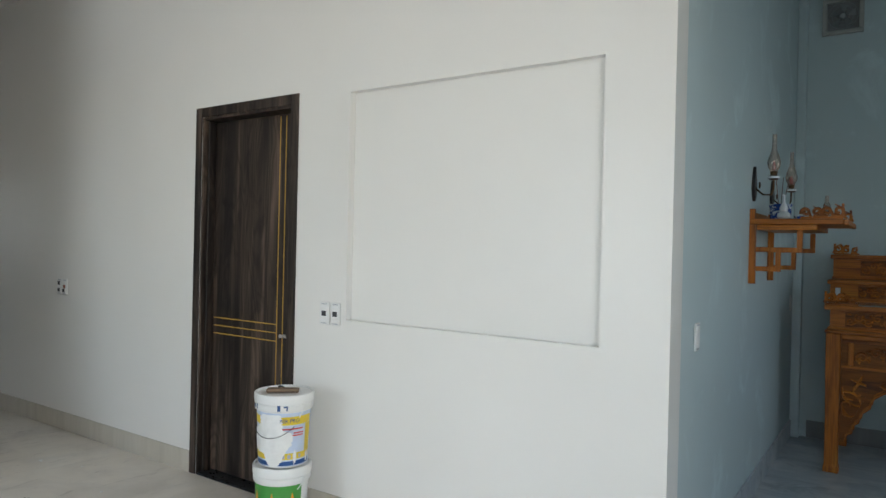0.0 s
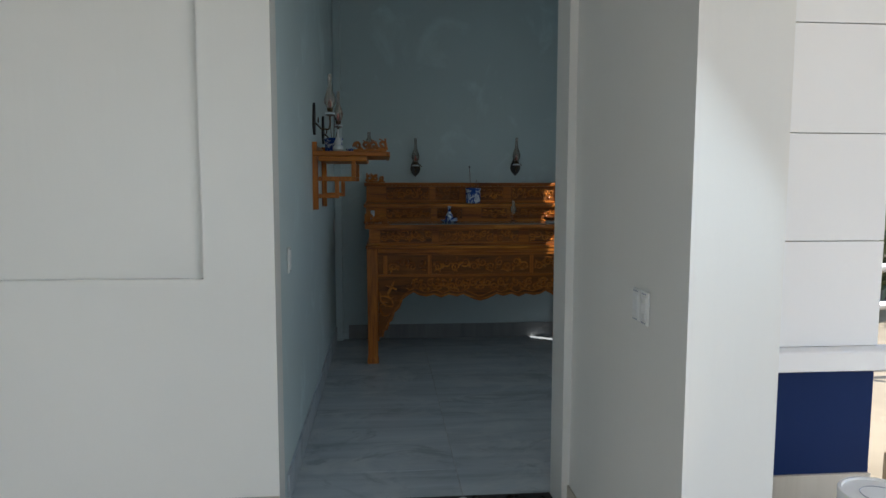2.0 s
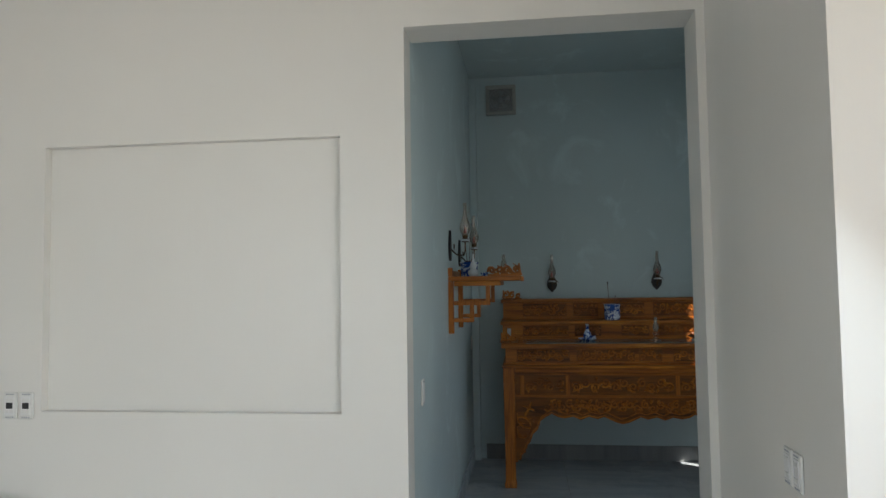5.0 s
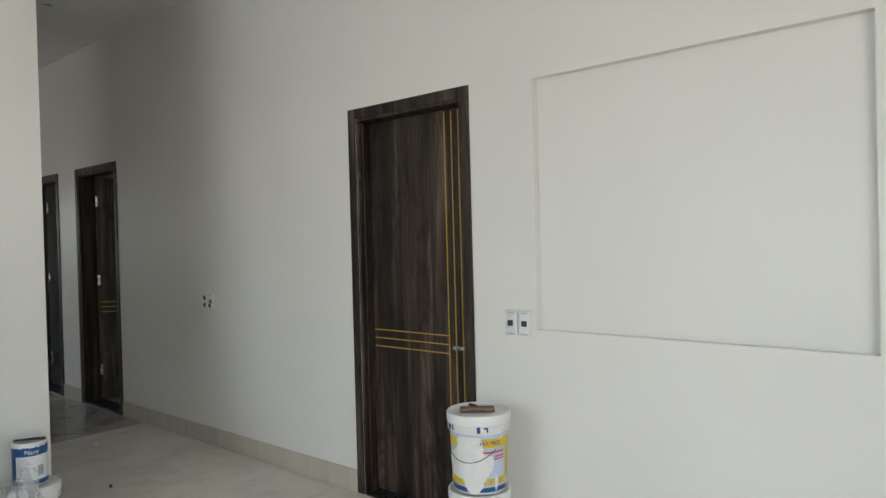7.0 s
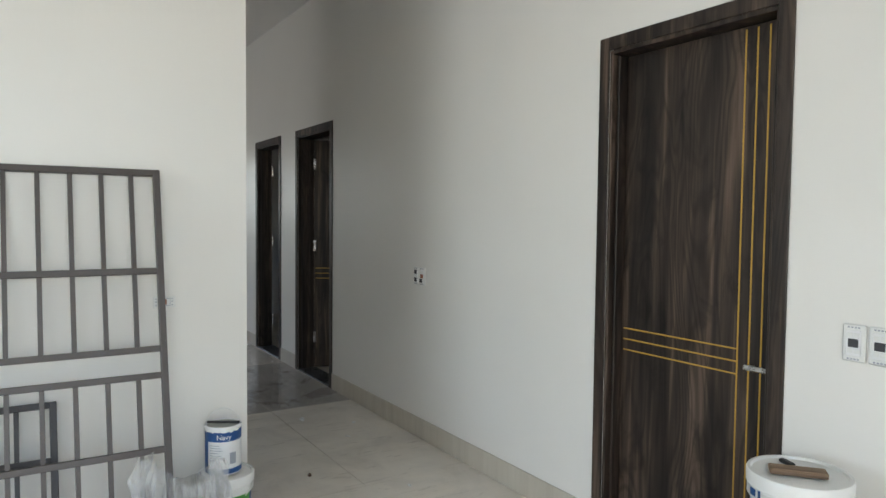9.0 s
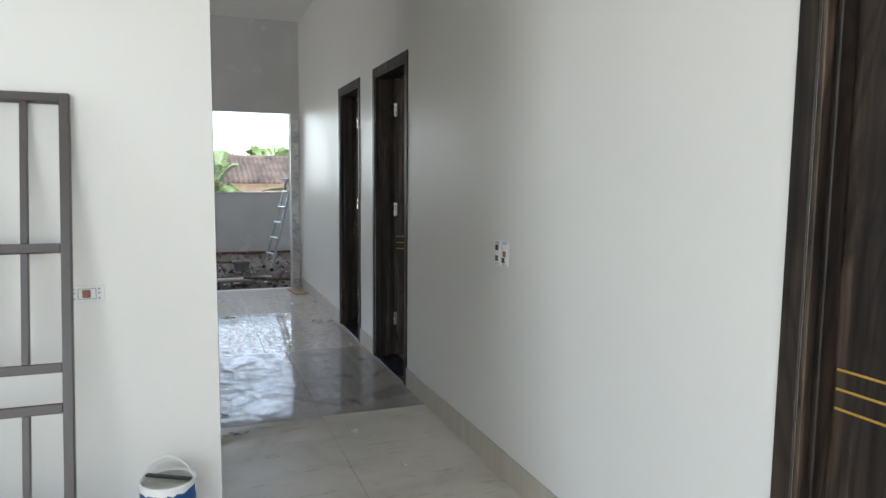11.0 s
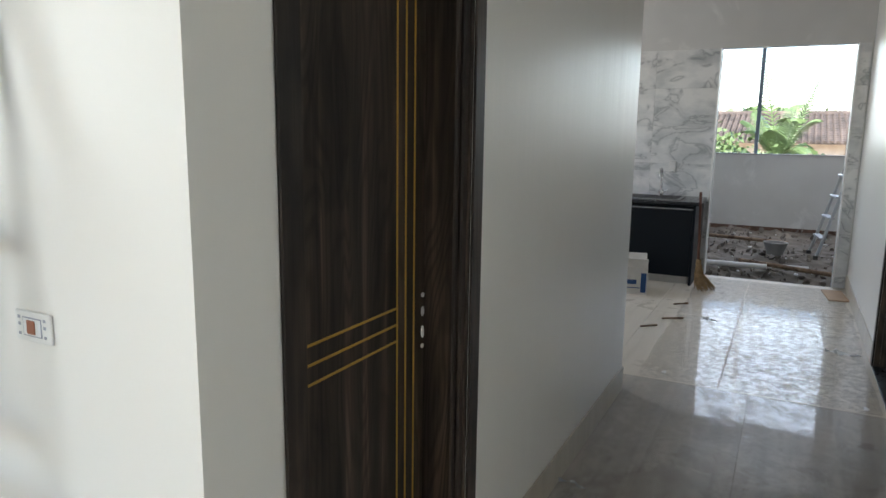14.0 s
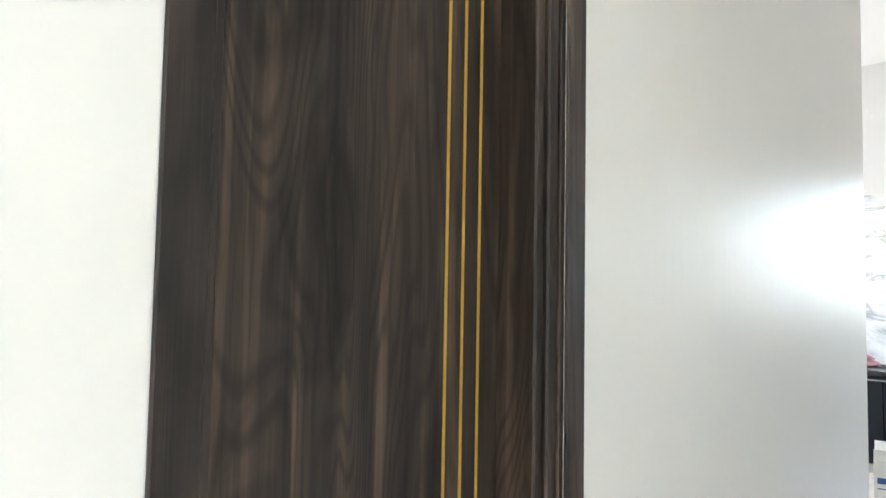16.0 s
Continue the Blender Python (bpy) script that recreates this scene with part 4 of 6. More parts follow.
def crumpled(rx, ry, rz, seed, open_top=True, cuts=4, rough=0.35):
    bm = bmesh.new()
    bmesh.ops.create_icosphere(bm, subdivisions=cuts, radius=1.0)
    for v in bm.verts:
        n1 = noise.noise(v.co * 1.7 + Vector((seed, 0, 0)))
        n2 = noise.noise(v.co * 4.3 + Vector((0, seed, 0)))
        n3 = noise.noise(v.co * 11.0 + Vector((0, 0, seed)))
        f = 1 + rough * n1 + rough * 0.55 * abs(n2) + rough * 0.25 * n3
        v.co = Vector((v.co.x * rx * f, v.co.y * ry * f, max(-0.9, v.co.z) * rz * f))
    return bm


def carrier_bag(half_x, half_y, seed):
    """A slumped carrier bag: pleated skin, open at the top, drawn up into two handle peaks."""
    bm = bmesh.new()
    na, nz = 96, 26
    rows = []
    for j in range(nz + 1):
        f = j / nz
        row = []
        for i in range(na):
            a = 2 * math.pi * i / na
            peak = 0.33 + 0.09 * max(0.0, math.sin(a + 0.25)) ** 2 + 0.15 * max(0.0, math.sin(-a + 0.35)) ** 2 + 0.03 * noise.noise(Vector((a * 3, seed, 0)))
            z = f * peak
            swell = 0.86 + 0.3 * math.sin(min(1.0, f * 1.5) * math.pi * 0.62) - 0.42 * max(0.0, f - 0.45)
            pleat = noise.noise(Vector((math.cos(a) * 5 + seed, math.sin(a) * 5, z * 4))) * 0.24
            pleat += noise.noise(Vector((math.cos(a) * 13, math.sin(a) * 13 + seed, z * 9))) * 0.20 * (0.4 + f)
            sag = noise.noise(Vector((a * 1.3, z * 16, seed * 2))) * 0.10
            k = swell + pleat + sag
            row.append(bm.verts.new((half_x * k * math.cos(a), half_y * k * math.sin(a), z)))
        rows.append(row)
    for j in range(nz):
        for i in range(na):
            bm.faces.new((rows[j][i], rows[j][(i + 1) % na], rows[j + 1][(i + 1) % na], rows[j + 1][i]))
    bm.faces.new(rows[0])
    return bm


bag = thing("plastic_bag", pose(-3.66, 1.77, 0.001), "crumpled translucent white plastic bag with loose handles", "plastic bag")
part("sack", carrier_bag(0.088, 0.155, 3.3), M_bag, bag, smooth=True)
tray = thing("tool_case", pose(-3.45, 1.665, 0.0, 0, 0, 8), "low blue plastic tool case with clear lid", "tool case")
part("body", box(-0.10, -0.145, 0.0, 0.10, 0.145, 0.245, 0.012, seg=2), M_blue, tray)
part("lid", box(-0.108, -0.152, 0.246, 0.108, 0.152, 0.285, 0.015, seg=2), M_case_lid, tray, "clear plastic lid")
part("label", box(0.1005, -0.10, 0.06, 0.102, 0.10, 0.14), M_pale_blue, tray)


# ---------------------------------------------------------------- altar
def spiral(cx, cz, r, turns, start, y, hand=1, n=22):
    return [(cx + hand * r * (1 - 0.86 * i / n) * math.cos(start + turns * 2 * math.pi * i / n), y, cz + r * (1 - 0.86 * i / n) * math.sin(start + turns * 2 * math.pi * i / n)) for i in range(n + 1)]


def carving(x0, z0, x1, z1, y, seed, r=0.006):
    """Scrolls and leaves in relief over a panel that faces -y."""
    rnd = random.Random(seed)
    bm = bmesh.new()
    h = z1 - z0
    r *= 1.25
    n = max(2, int((x1 - x0) / (h * 0.52)))
    for i in range(n):
        cx = x0 + (x1 - x0) * (i + 0.5) / n
        cz = (z0 + z1) / 2 + h * 0.14 * (1 if i % 2 else -1)
        tube(spiral(cx, cz, h * 0.30, 1.35, rnd.random() * 6.28, y, 1 if i % 2 else -1), r, 6, bm, lambda t: 1.1 - 0.6 * t, 0.9)
        for _ in range(3):
            a = rnd.random() * 6.28
            px, pz = cx + math.cos(a) * h * 0.36, (z0 + z1) / 2 + math.sin(a) * h * 0.36
            px, pz = min(max(px, x0 + 0.008), x1 - 0.008), min(max(pz, z0 + 0.008), z1 - 0.008)
            b = rnd.random() * 6.28
            ln = h * 0.16
            tube([(px - math.cos(b) * ln, y, pz - math.sin(b) * ln), (px, y - 0.003, pz), (px + math.cos(b) * ln, y, pz + math.sin(b) * ln)], r * 1.3, 6, bm, lambda t: 0.35 + 1.0 * math.sin(math.pi * t), 0.7)
    for v in bm.verts:
        v.co.x = min(max(v.co.x, x0), x1)
        v.co.z = min(max(v.co.z, z0), z1)
        v.co.y = min(v.co.y, y + 0.002)
    return bm


def fret(w, h, y0, y1, seed, rise=0.6):
    """A pierced scroll ornament that stands upright: base bar, end post, scrolls between."""
    bm = box(0, y0, 0, w, y1, h * 0.14, 0.001)
    ym = (y0 + y1) / 2
    n = max(3, int(w / (h * 0.62)))
    rnd = random.Random(seed)
    for i in range(n):
        top_h = h * (1 - (1 - rise) * i / n)
        cx = w * (i + 0.5) / n
        r = min(top_h * 0.40, w / n * 0.62)
        tube(spiral(cx, h * 0.14 + r * 0.95, r, 1.25, rnd.random() * 6.28, ym, 1 if i % 2 else -1, 18), h * 0.115, 6, bm, lambda t: 1.15 - 0.4 * t)
        tube([(cx - r, ym, h * 0.12), (cx - r * 0.4, ym, top_h * 0.75), (cx + r * 0.6, ym, top_h)], h * 0.10, 6, bm, lambda t: 1.1 - 0.7 * t)
    box(0, y0, h * 0.14, h * 0.16, y1, h * 1.02, 0.001, bm)
    return bm


AX, AY, AW = 0.127, 5.885, 1.765
altar = thing("altar_table", pose(AX, AY, 0) @ Matrix.Diagonal((1, 1, 1.03, 1)), "carved orange-brown wooden altar table with two tiers", "altar")
for x in (0.0, AW - 0.088):
    for y in (0.0, 0.76):
        bm = bmesh.new()
        rings = []
        for z, s, shift in ((0.0, 1.0, 0.0), (0.03, 1.02, 0.0), (0.05, 0.88, 0.003), (0.30, 0.86, 0.003), (0.62, 0.96, 0.0), (0.872, 1.0, 0.0)):
            e = 0.088 * (1 - s) / 2
            rings.append([bm.verts.new(c) for c in ((x + e, y + e, z), (x + 0.088 - e, y + e, z), (x + 0.088 - e, y + 0.088 - e, z), (x + e, y + 0.088 - e, z))])
        for a, b in zip(rings, rings[1:]):
            for i in range(4):
                bm.faces.new((a[i], a[(i + 1) % 4], b[(i + 1) % 4], b[i]))
        bm.faces.new(rings[0][::-1])
        bm.faces.new(rings[-1])
        bmesh.ops.bevel(bm, geom=bm.edges[:], offset=0.004, segments=1, affect="EDGES")
        part("leg", bm, M_oak_v, altar)
part("top_frame", box(-0.006, -0.008, 0.873, AW + 0.006, 0.86, 0.893, 0.004), M_oak, altar)
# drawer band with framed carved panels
# Darker wood here paints in shade behind the carved panels.
part("band", box(0.089, 0.012, 0.66, AW - 0.089, 0.05, 0.872), M_shaded_ground, altar)
for z0, z1 in ((0.660, 0.680), (0.822, 0.842)):
    part("moulding", box(0.089, 0.002, z0, AW - 0.089, 0.0115, z1, 0.003), M_oak, altar)
part("moulding", box(0.089, -0.002, 0.843, AW - 0.089, 0.0115, 0.872, 0.005), M_oak, altar)
for x in (0.128, 0.470, 1.272, 1.610):
    part("divider", box(x, 0.003, 0.681, x + 0.030, 0.0115, 0.821, 0.003), M_oak_v, altar)
for j, (a, b) in enumerate(((0.168, 0.46), (0.512, 0.80), (0.80, 1.262), (1.312, 1.60))):
    part("carved_panel", carving(a, 0.692, b, 0.812, 0.010, 20 + j, 0.0062), M_carve, altar, "carved flowers and leaves", smooth=True)
# apron with cloud brackets
half = [(0.089, 0.655), (0.089, 0.20), (0.118, 0.205), (0.126, 0.25), (0.152, 0.262), (0.160, 0.31), (0.190, 0.335), (0.205, 0.39), (0.250, 0.43),
        (0.262, 0.485), (0.315, 0.525), (0.36, 0.548), (0.405, 0.525), (0.455, 0.515), (0.52, 0.528), (0.575, 0.505), (0.635, 0.528), (0.70, 0.512), (0.75, 0.528), (0.80, 0.505), (0.84, 0.488), (AW / 2, 0.478)]
outline = half + [(AW - x, z) for x, z in half[-2::-1]]
bm = bmesh.new()
lower = outline[1:-1]
cols = [[bm.verts.new((x + 1e-4 * i, y, q)) for y in (0.014, 0.042) for q in (z, 0.659)] for i, (x, z) in enumerate(lower)]
for a, b in zip(cols, cols[1:]):
    for i, j in ((0, 1), (1, 3), (3, 2), (2, 0)):
        bm.faces.new((a[i], a[j], b[j], b[i]))
# Apron takes the darkened wood, so shade between its scrolls is coloured in.
part("apron", bm, M_shaded_ground, altar)
rim_pts = [(x, 0.013, z) for x, z in outline[2:-2]]
part("apron_edge", tube(rim_pts, 0.0075, 6), M_oak, altar, smooth=True)
rim_in = [(x + (0.014 if x < AW / 2 else -0.014), 0.013, min(0.63, z + 0.028)) for x, z in outline[3:-3]]
part("apron_bead", tube(rim_in, 0.0045, 6), M_carve, altar, smooth=True)
part("apron_carving", carving(0.30, 0.545, AW - 0.30, 0.650, 0.013, 71, 0.0066), M_carve, altar, "carved cloud scrolls", smooth=True)
for s in (0, 1):
    bm = carving(0.098, 0.30, 0.23, 0.645, 0.013, 91, 0.0066)
    for v in bm.verts:
        lim = 0.115 + max(0.0, (v.co.z - 0.26)) * 0.48
        v.co.x = min(v.co.x, lim)
        if s:
            v.co.x = AW - v.co.x
    part("bracket_carving", bm, M_carve, altar, smooth=True)
# waist and top
part("waist", box(0.02, 0.028, 0.894, AW - 0.02, 0.84, 1.018), M_oak, altar)
part("waist_moulding", box(0.008, 0.014, 0.894, AW - 0.008, 0.845, 0.912, 0.005), M_oak, altar)
for j, (a, b) in enumerate(((0.11, 0.50), (0.56, 0.98), (1.02, 1.18), (1.27, 1.66))):
    # Thin dark slab added behind the relief to paint its recess shade.
    part("panel_ground", box(a - 0.004, 0.0262, 0.918, b + 0.004, 0.0279, 1.012), M_shaded_ground, altar)
    part("carved_panel", carving(a, 0.922, b, 1.008, 0.0265, 40 + j, 0.0052), M_carve, altar, smooth=True)
    bm = box(a - 0.008, 0.022, 0.918, b + 0.008, 0.0275, 0.921)
    box(a - 0.008, 0.022, 1.009, b + 0.008, 0.0275, 1.012, 0, bm)
    part("panel_bead", bm, M_oak, altar)
part("tabletop", box(-0.012, -0.012, 1.019, AW + 0.012, 0.87, 1.052, 0.008, seg=2), M_oak, altar)
M_table_glass = plain("dusty_table_glass", (0.20, 0.22, 0.21), 0.12)
part("glass_top", box(0.16, 0.01, 1.0525, AW - 0.16, 0.36, 1.058, 0.001), M_table_glass, altar, "dusty glass laid on the tabletop")
# tiers
for zb, zt, yf, name in ((1.0525, 1.197, 0.395, "lower_tier"), (1.198, 1.367, 0.60, "upper_tier")):
    part(name, box(-0.012, yf + 0.02, zb, AW + 0.012, 0.865, zt - 0.031), M_oak, altar)
    part(name + "_lip", box(-0.030, yf - 0.006, zt - 0.030, AW + 0.030, 0.868, zt, 0.008, seg=2), M_oak, altar)
    part(name + "_foot", box(-0.020, yf + 0.006, zb, AW + 0.020, yf + 0.0195, zb + 0.016, 0.004), M_oak, altar)
    for j, (a, b) in enumerate(((0.16, 0.52), (0.58, 0.78), (0.95, 1.16), (1.24, 1.60))):
        # Added dark slab again: tier recess shade put into the colour.
        part("panel_ground", box(a - 0.004, yf + 0.0178, zb + 0.026, b + 0.004, yf + 0.0199, zt - 0.038), M_shaded_ground, altar)
        part("carved_panel", carving(a, zb + 0.030, b, zt - 0.042, yf + 0.018, 60 + j, 0.0052), M_carve, altar, smooth=True)
for zb, yf, w, h in ((1.052, 0.0, 0.19, 0.082), (1.3675, 0.61, 0.16, 0.075)):
    for s in (0, 1):
        bm = fret(w, h, yf, yf + 0.022, 7)
        for v in bm.verts:
            v.co.z += zb
            v.co.x = (AW + 0.012 - v.co.x) if s else v.co.x - 0.012
        part("end_scroll", bm, M_carve, altar, "pierced scroll ornament", smooth=True)

bowl = thing("incense_bowl", pose(1.012, 6.375, 1.2335), "blue and white china incense bowl with sticks", "incense bowl")
part("body", lathe([(0, 0), (0.050, 0), (0.060, 0.006), (0.063, 0.05), (0.062, 0.11), (0.068, 0.122), (0.068, 0.130), (0.060, 0.130), (0.058, 0.112), (0, 0.110)], 32), M_china, bowl, smooth=True)
for dx, dy, lx, hh in ((-0.02, 0.0, -0.012, 0.30), (0.012, 0.01, 0.02, 0.20), (0.03, -0.01, 0.05, 0.17), (0.02, 0.02, 0.03, 0.18)):
    part("incense_stick", tube([(dx, dy, 0.105), (dx + lx, dy, hh)], 0.0022, 6), M_stick, bowl)
part("stick_head", lathe([(0, 0), (0.006, 0.004), (0.007, 0.012), (0, 0.02)], 10, None, (-0.032, 0, 0.295)), M_black, bowl)

vase = thing("water_vase", pose(0.785, 6.115, 1.0903), "small blue and white china vase on a saucer", "vase")
part("saucer", lathe([(0, 0), (0.05, 0.0), (0.072, 0.014), (0.070, 0.018), (0.048, 0.006), (0, 0.006)], 28), M_china, vase, smooth=True)
part("body", lathe([(0, 0.006), (0.024, 0.006), (0.033, 0.030), (0.026, 0.060), (0.011, 0.085), (0.010, 0.110), (0.014, 0.128), (0.008, 0.128), (0, 0.12)], 24), M_china, vase, smooth=True)
part("cup", lathe([(0, 0), (0.014, 0), (0.020, 0.024), (0.017, 0.024), (0, 0.006)], 16, None, (0.042, -0.012, 0.012)), M_china, vase, smooth=True)


def oil_lamp(name, m, label, s=1.0):
    o = thing(name, m, label, "oil lamp", "oil lamps")
    part("base", lathe([(0, 0), (0.030 * s, 0), (0.030 * s, 0.008 * s), (0.012 * s, 0.016 * s), (0.012 * s, 0.030 * s), (0.026 * s, 0.042 * s), (0.026 * s, 0.058 * s), (0.012 * s, 0.068 * s), (0, 0.068 * s)], 20), M_amber, o, smooth=True)
    part("chimney", lathe([(0.014 * s, 0.068 * s), (0.024 * s, 0.090 * s), (0.024 * s, 0.110 * s), (0.013 * s, 0.135 * s), (0.012 * s, 0.175 * s), (0.0105 * s, 0.175 * s), (0.0115 * s, 0.134 * s), (0.0225 * s, 0.109 * s), (0.0225 * s, 0.091 * s), (0.0125 * s, 0.069 * s)], 20), M_glass, o, "clear glass chimney", smooth=True)
    return o


oil_lamp("oil_lamp", pose(1.308, 6.12, 1.0903), "small clear glass oil lamp on the altar")
oil_lamp("oil_lamp", pose(0.165, 5.30, 1.593), "small clear glass oil lamp on the shelf", 0.85)
cup = thing("candle_cup", pose(0.172, 6.14, 1.0841), "small white candle in a holder on the altar", "candle")
part("holder", lathe([(0, 0), (0.02, 0), (0.02, 0.01), (0.012, 0.016), (0, 0.016)], 16), M_bronze, cup, smooth=True)
part("candle", lathe([(0, 0.0162), (0.016, 0.0162), (0.016, 0.10), (0, 0.10)], 16), M_porcelain, cup, smooth=True)
dish = thing("offering_dish", pose(1.612, 6.10, 1.0841), "dark oval dish on the altar tabletop", "dish")
part("dish", lathe([(0, 0), (0.06, 0), (0.09, 0.014), (0.086, 0.018), (0.056, 0.006), (0, 0.006)], 28), M_bronze, dish, smooth=True)
part("content", crumpled(0.05, 0.045, 0.02, 9, cuts=3), M_porcelain, dish, smooth=True)
dish.children[-1].location = (0.02, 0, 0.022)

# ---------------------------------------------------------------- wall shelf
SX, SY0, SY1, SZ = -0.170, 4.875, 5.515, 1.562
shelf = thing("altar_shelf", pose(SX, SY0, SZ), "orange-brown wooden wall shelf with stepped fret brackets", "shelf")
dpt, wid = 0.448, SY1 - SY0
part("board", box(0.001, 0, 0, dpt, wid, 0.030, 0.004), M_oak, shelf)
part("front_lip", box(dpt + 0.0005, -0.01, -0.004, dpt + 0.022, wid + 0.01, 0.026, 0.004), M_oak, shelf)
part("under_board", box(0.036, 0.012, -0.030, dpt - 0.12, wid - 0.012, -0.001, 0.004), M_oak, shelf)
part("back_rail", box(0.001, 0.04, 0.031, 0.016, wid - 0.04, 0.07, 0.003), M_oak, shelf)
for y in (0.0, wid - 0.022):
    bm = bmesh.new()
    for a in ((0.001, -0.325, 0.035, -0.001), (0.001, 0.031, 0.030, 0.085)):
        box(a[0], y, a[1], a[2], y + 0.022, a[3], 0.002, bm)
    for x0, z0, x1, z1 in ((0.0355, -0.150, 0.262, -0.124), (0.235, -0.1235, 0.262, -0.0315), (0.0355, -0.255, 0.160, -0.229), (0.134, -0.2285, 0.160, -0.1505)):
        box(x0, y, z0, x1, y + 0.020, z1, 0.002, bm)
    part("bracket", bm, M_oak_v, shelf)
for y, w in ((0.004, 0.20), (wid - 0.020, 0.20)):
    bm = fret(w, 0.075, 0, 0.016, 5, 0.7)
    for v in bm.verts:
        v.co = Vector((dpt - v.co.x, y + v.co.y, v.co.z + 0.0305))
    part("end_scroll", bm, M_oak, shelf, "pierced scroll rail", smooth=True)

ib = thing("incense_bowl", pose(-0.065, 5.235, 1.592), "blue and white china incense bowl on the shelf", "incense bowl")
part("body", lathe([(0, 0), (0.046, 0), (0.056, 0.006), (0.058, 0.08), (0.063, 0.092), (0.063, 0.10), (0.054, 0.10), (0.052, 0.09), (0, 0.088)], 28), M_china, ib, smooth=True)
for dx, lx in ((-0.01, -0.02), (0.012, 0.03), (0.0, 0.01)):
    part("incense_stick", tube([(dx, 0, 0.085), (dx + lx, 0.01, 0.26)], 0.002, 6), M_stick, ib)
gb = thing("gourd_bottle", pose(-0.025, 5.065, 1.592), "white porcelain gourd bottle on the shelf", "bottle")
part("body", lathe([(0, 0), (0.022, 0), (0.036, 0.018), (0.034, 0.036), (0.019, 0.050), (0.024, 0.066), (0.017, 0.084), (0.008, 0.10), (0.007, 0.135), (0.010, 0.142), (0.005, 0.145), (0, 0.14)], 24), M_porcelain, gb, smooth=True)
tc_ = thing("tea_cup", pose(0.045, 5.105, 1.592), "tiny blue china cup on the shelf", "cup")
part("body", lathe([(0, 0), (0.016, 0), (0.026, 0.026), (0.022, 0.026), (0, 0.008)], 20), M_china, tc_, smooth=True)


def sconce(name, m, label, arm, group, rise=0.0):
    """Local: the wall at y = 0, the room at -y."""
    s = thing(name, m, label, "wall lamp", group)
    prof = [(0.0, -0.082), (0.018, -0.062), (0.034, -0.045), (0.045, -0.015), (0.040, 0.020), (0.028, 0.045), (0.014, 0.085), (0.0, 0.112)]
    outline = [(x, z) for x, z in prof] + [(-x, z) for x, z in prof[-2:0:-1]]
    part("back_plate", prism(outline, -0.016, -0.0005), M_dark_plate, s, "black carved back plate")
    y = -arm
    part("arm", tube([(0, -0.016, -0.010), (0, -0.03 - arm * 0.2, -0.045), (0, y + 0.01, -0.048), (0, y, -0.02), (0, y, 0.004 + rise)], 0.005, 8), M_bronze, s, smooth=True)
    part("scroll", tube([(x, -0.03 + yy * 0.3, z) for x, yy, z in spiral(0.03, 0.005, 0.025, 1.3, 0, 0)], 0.003, 6), M_bronze, s, smooth=True)
    z = 0.004 + rise
    part("fount", lathe([(0, z), (0.02, z), (0.028, z + 0.008), (0.028, z + 0.018), (0.016, z + 0.026), (0.020, z + 0.044), (0.012, z + 0.050), (0, z + 0.05)], 20, None, (0, y, 0)), M_bronze, s, smooth=True)
    part("collar", lathe([(0.024, z + 0.006), (0.031, z + 0.008), (0.031, z + 0.018), (0.024, z + 0.020)], 20, None, (0, y, 0)), M_porcelain, s, smooth=True)
    part("bulb", lathe([(0, z + 0.05), (0.009, z + 0.055), (0.011, z + 0.075), (0.004, z + 0.10), (0, z + 0.104)], 14, None, (0, y, 0)), M_red, s, "small red flame bulb", smooth=True)
    b = z + 0.046
    out = [(0.018, b), (0.032, b + 0.028), (0.035, b + 0.052), (0.026, b + 0.085), (0.014, b + 0.115), (0.0115, b + 0.150), (0.0115, b + 0.205)]
    inn = [(r - 0.0016, q) for r, q in reversed(out)]
    part("chimney", lathe(out + inn, 24, None, (0, y, 0)), M_glass, s, "clear glass chimney", smooth=True)
    return s


sconce("wall_lamp", pose(0.543, YA - 0.0005, 1.540), "bronze wall lamp with glass chimney above the altar", 0.06, "wall lamps above the altar")
sconce("wall_lamp", pose(1.443, YA - 0.0005, 1.552), "bronze wall lamp with glass chimney above the altar", 0.06, "wall lamps above the altar")
sconce("wall_lamp", pose(-0.1695, 4.955, 1.775, 0, 0, 90), "bronze wall lamp on a curved arm above the shelf", 0.105, "wall lamps above the shelf", 0.03)
sconce("wall_lamp", pose(-0.1695, 5.575, 1.755, 0, 0, 90), "bronze wall lamp on a curved arm above the shelf", 0.115, "wall lamps above the shelf", 0.03)

fan = thing("extractor_fan", pose(0.121, YA - 0.0005, 3.205), "square grey wall extractor fan with metal blades", "fan")
M_fan = plain("dusty_fan_plastic", (0.42, 0.41, 0.38), 0.5)
bm = bmesh.new()
for a in ((-0.135, -0.135, 0.135, -0.105), (-0.135, 0.105, 0.135, 0.135), (-0.135, -0.105, -0.105, 0.105), (0.105, -0.105, 0.135, 0.105)):
    box(a[0], -0.03, a[1], a[2], -0.0005, a[3], 0.003, bm)
part("frame", bm, M_fan, fan)
part("back", box(-0.104, -0.006, -0.104, 0.104, -0.001, 0.104), M_concrete, fan)
for r in (0.10, 0.072, 0.045):
    part("guard_ring", tube([(r * math.cos(i * math.pi / 14), -0.030, r * math.sin(i * math.pi / 14)) for i in range(29)], 0.0022, 6), M_aluminium, fan, smooth=True)
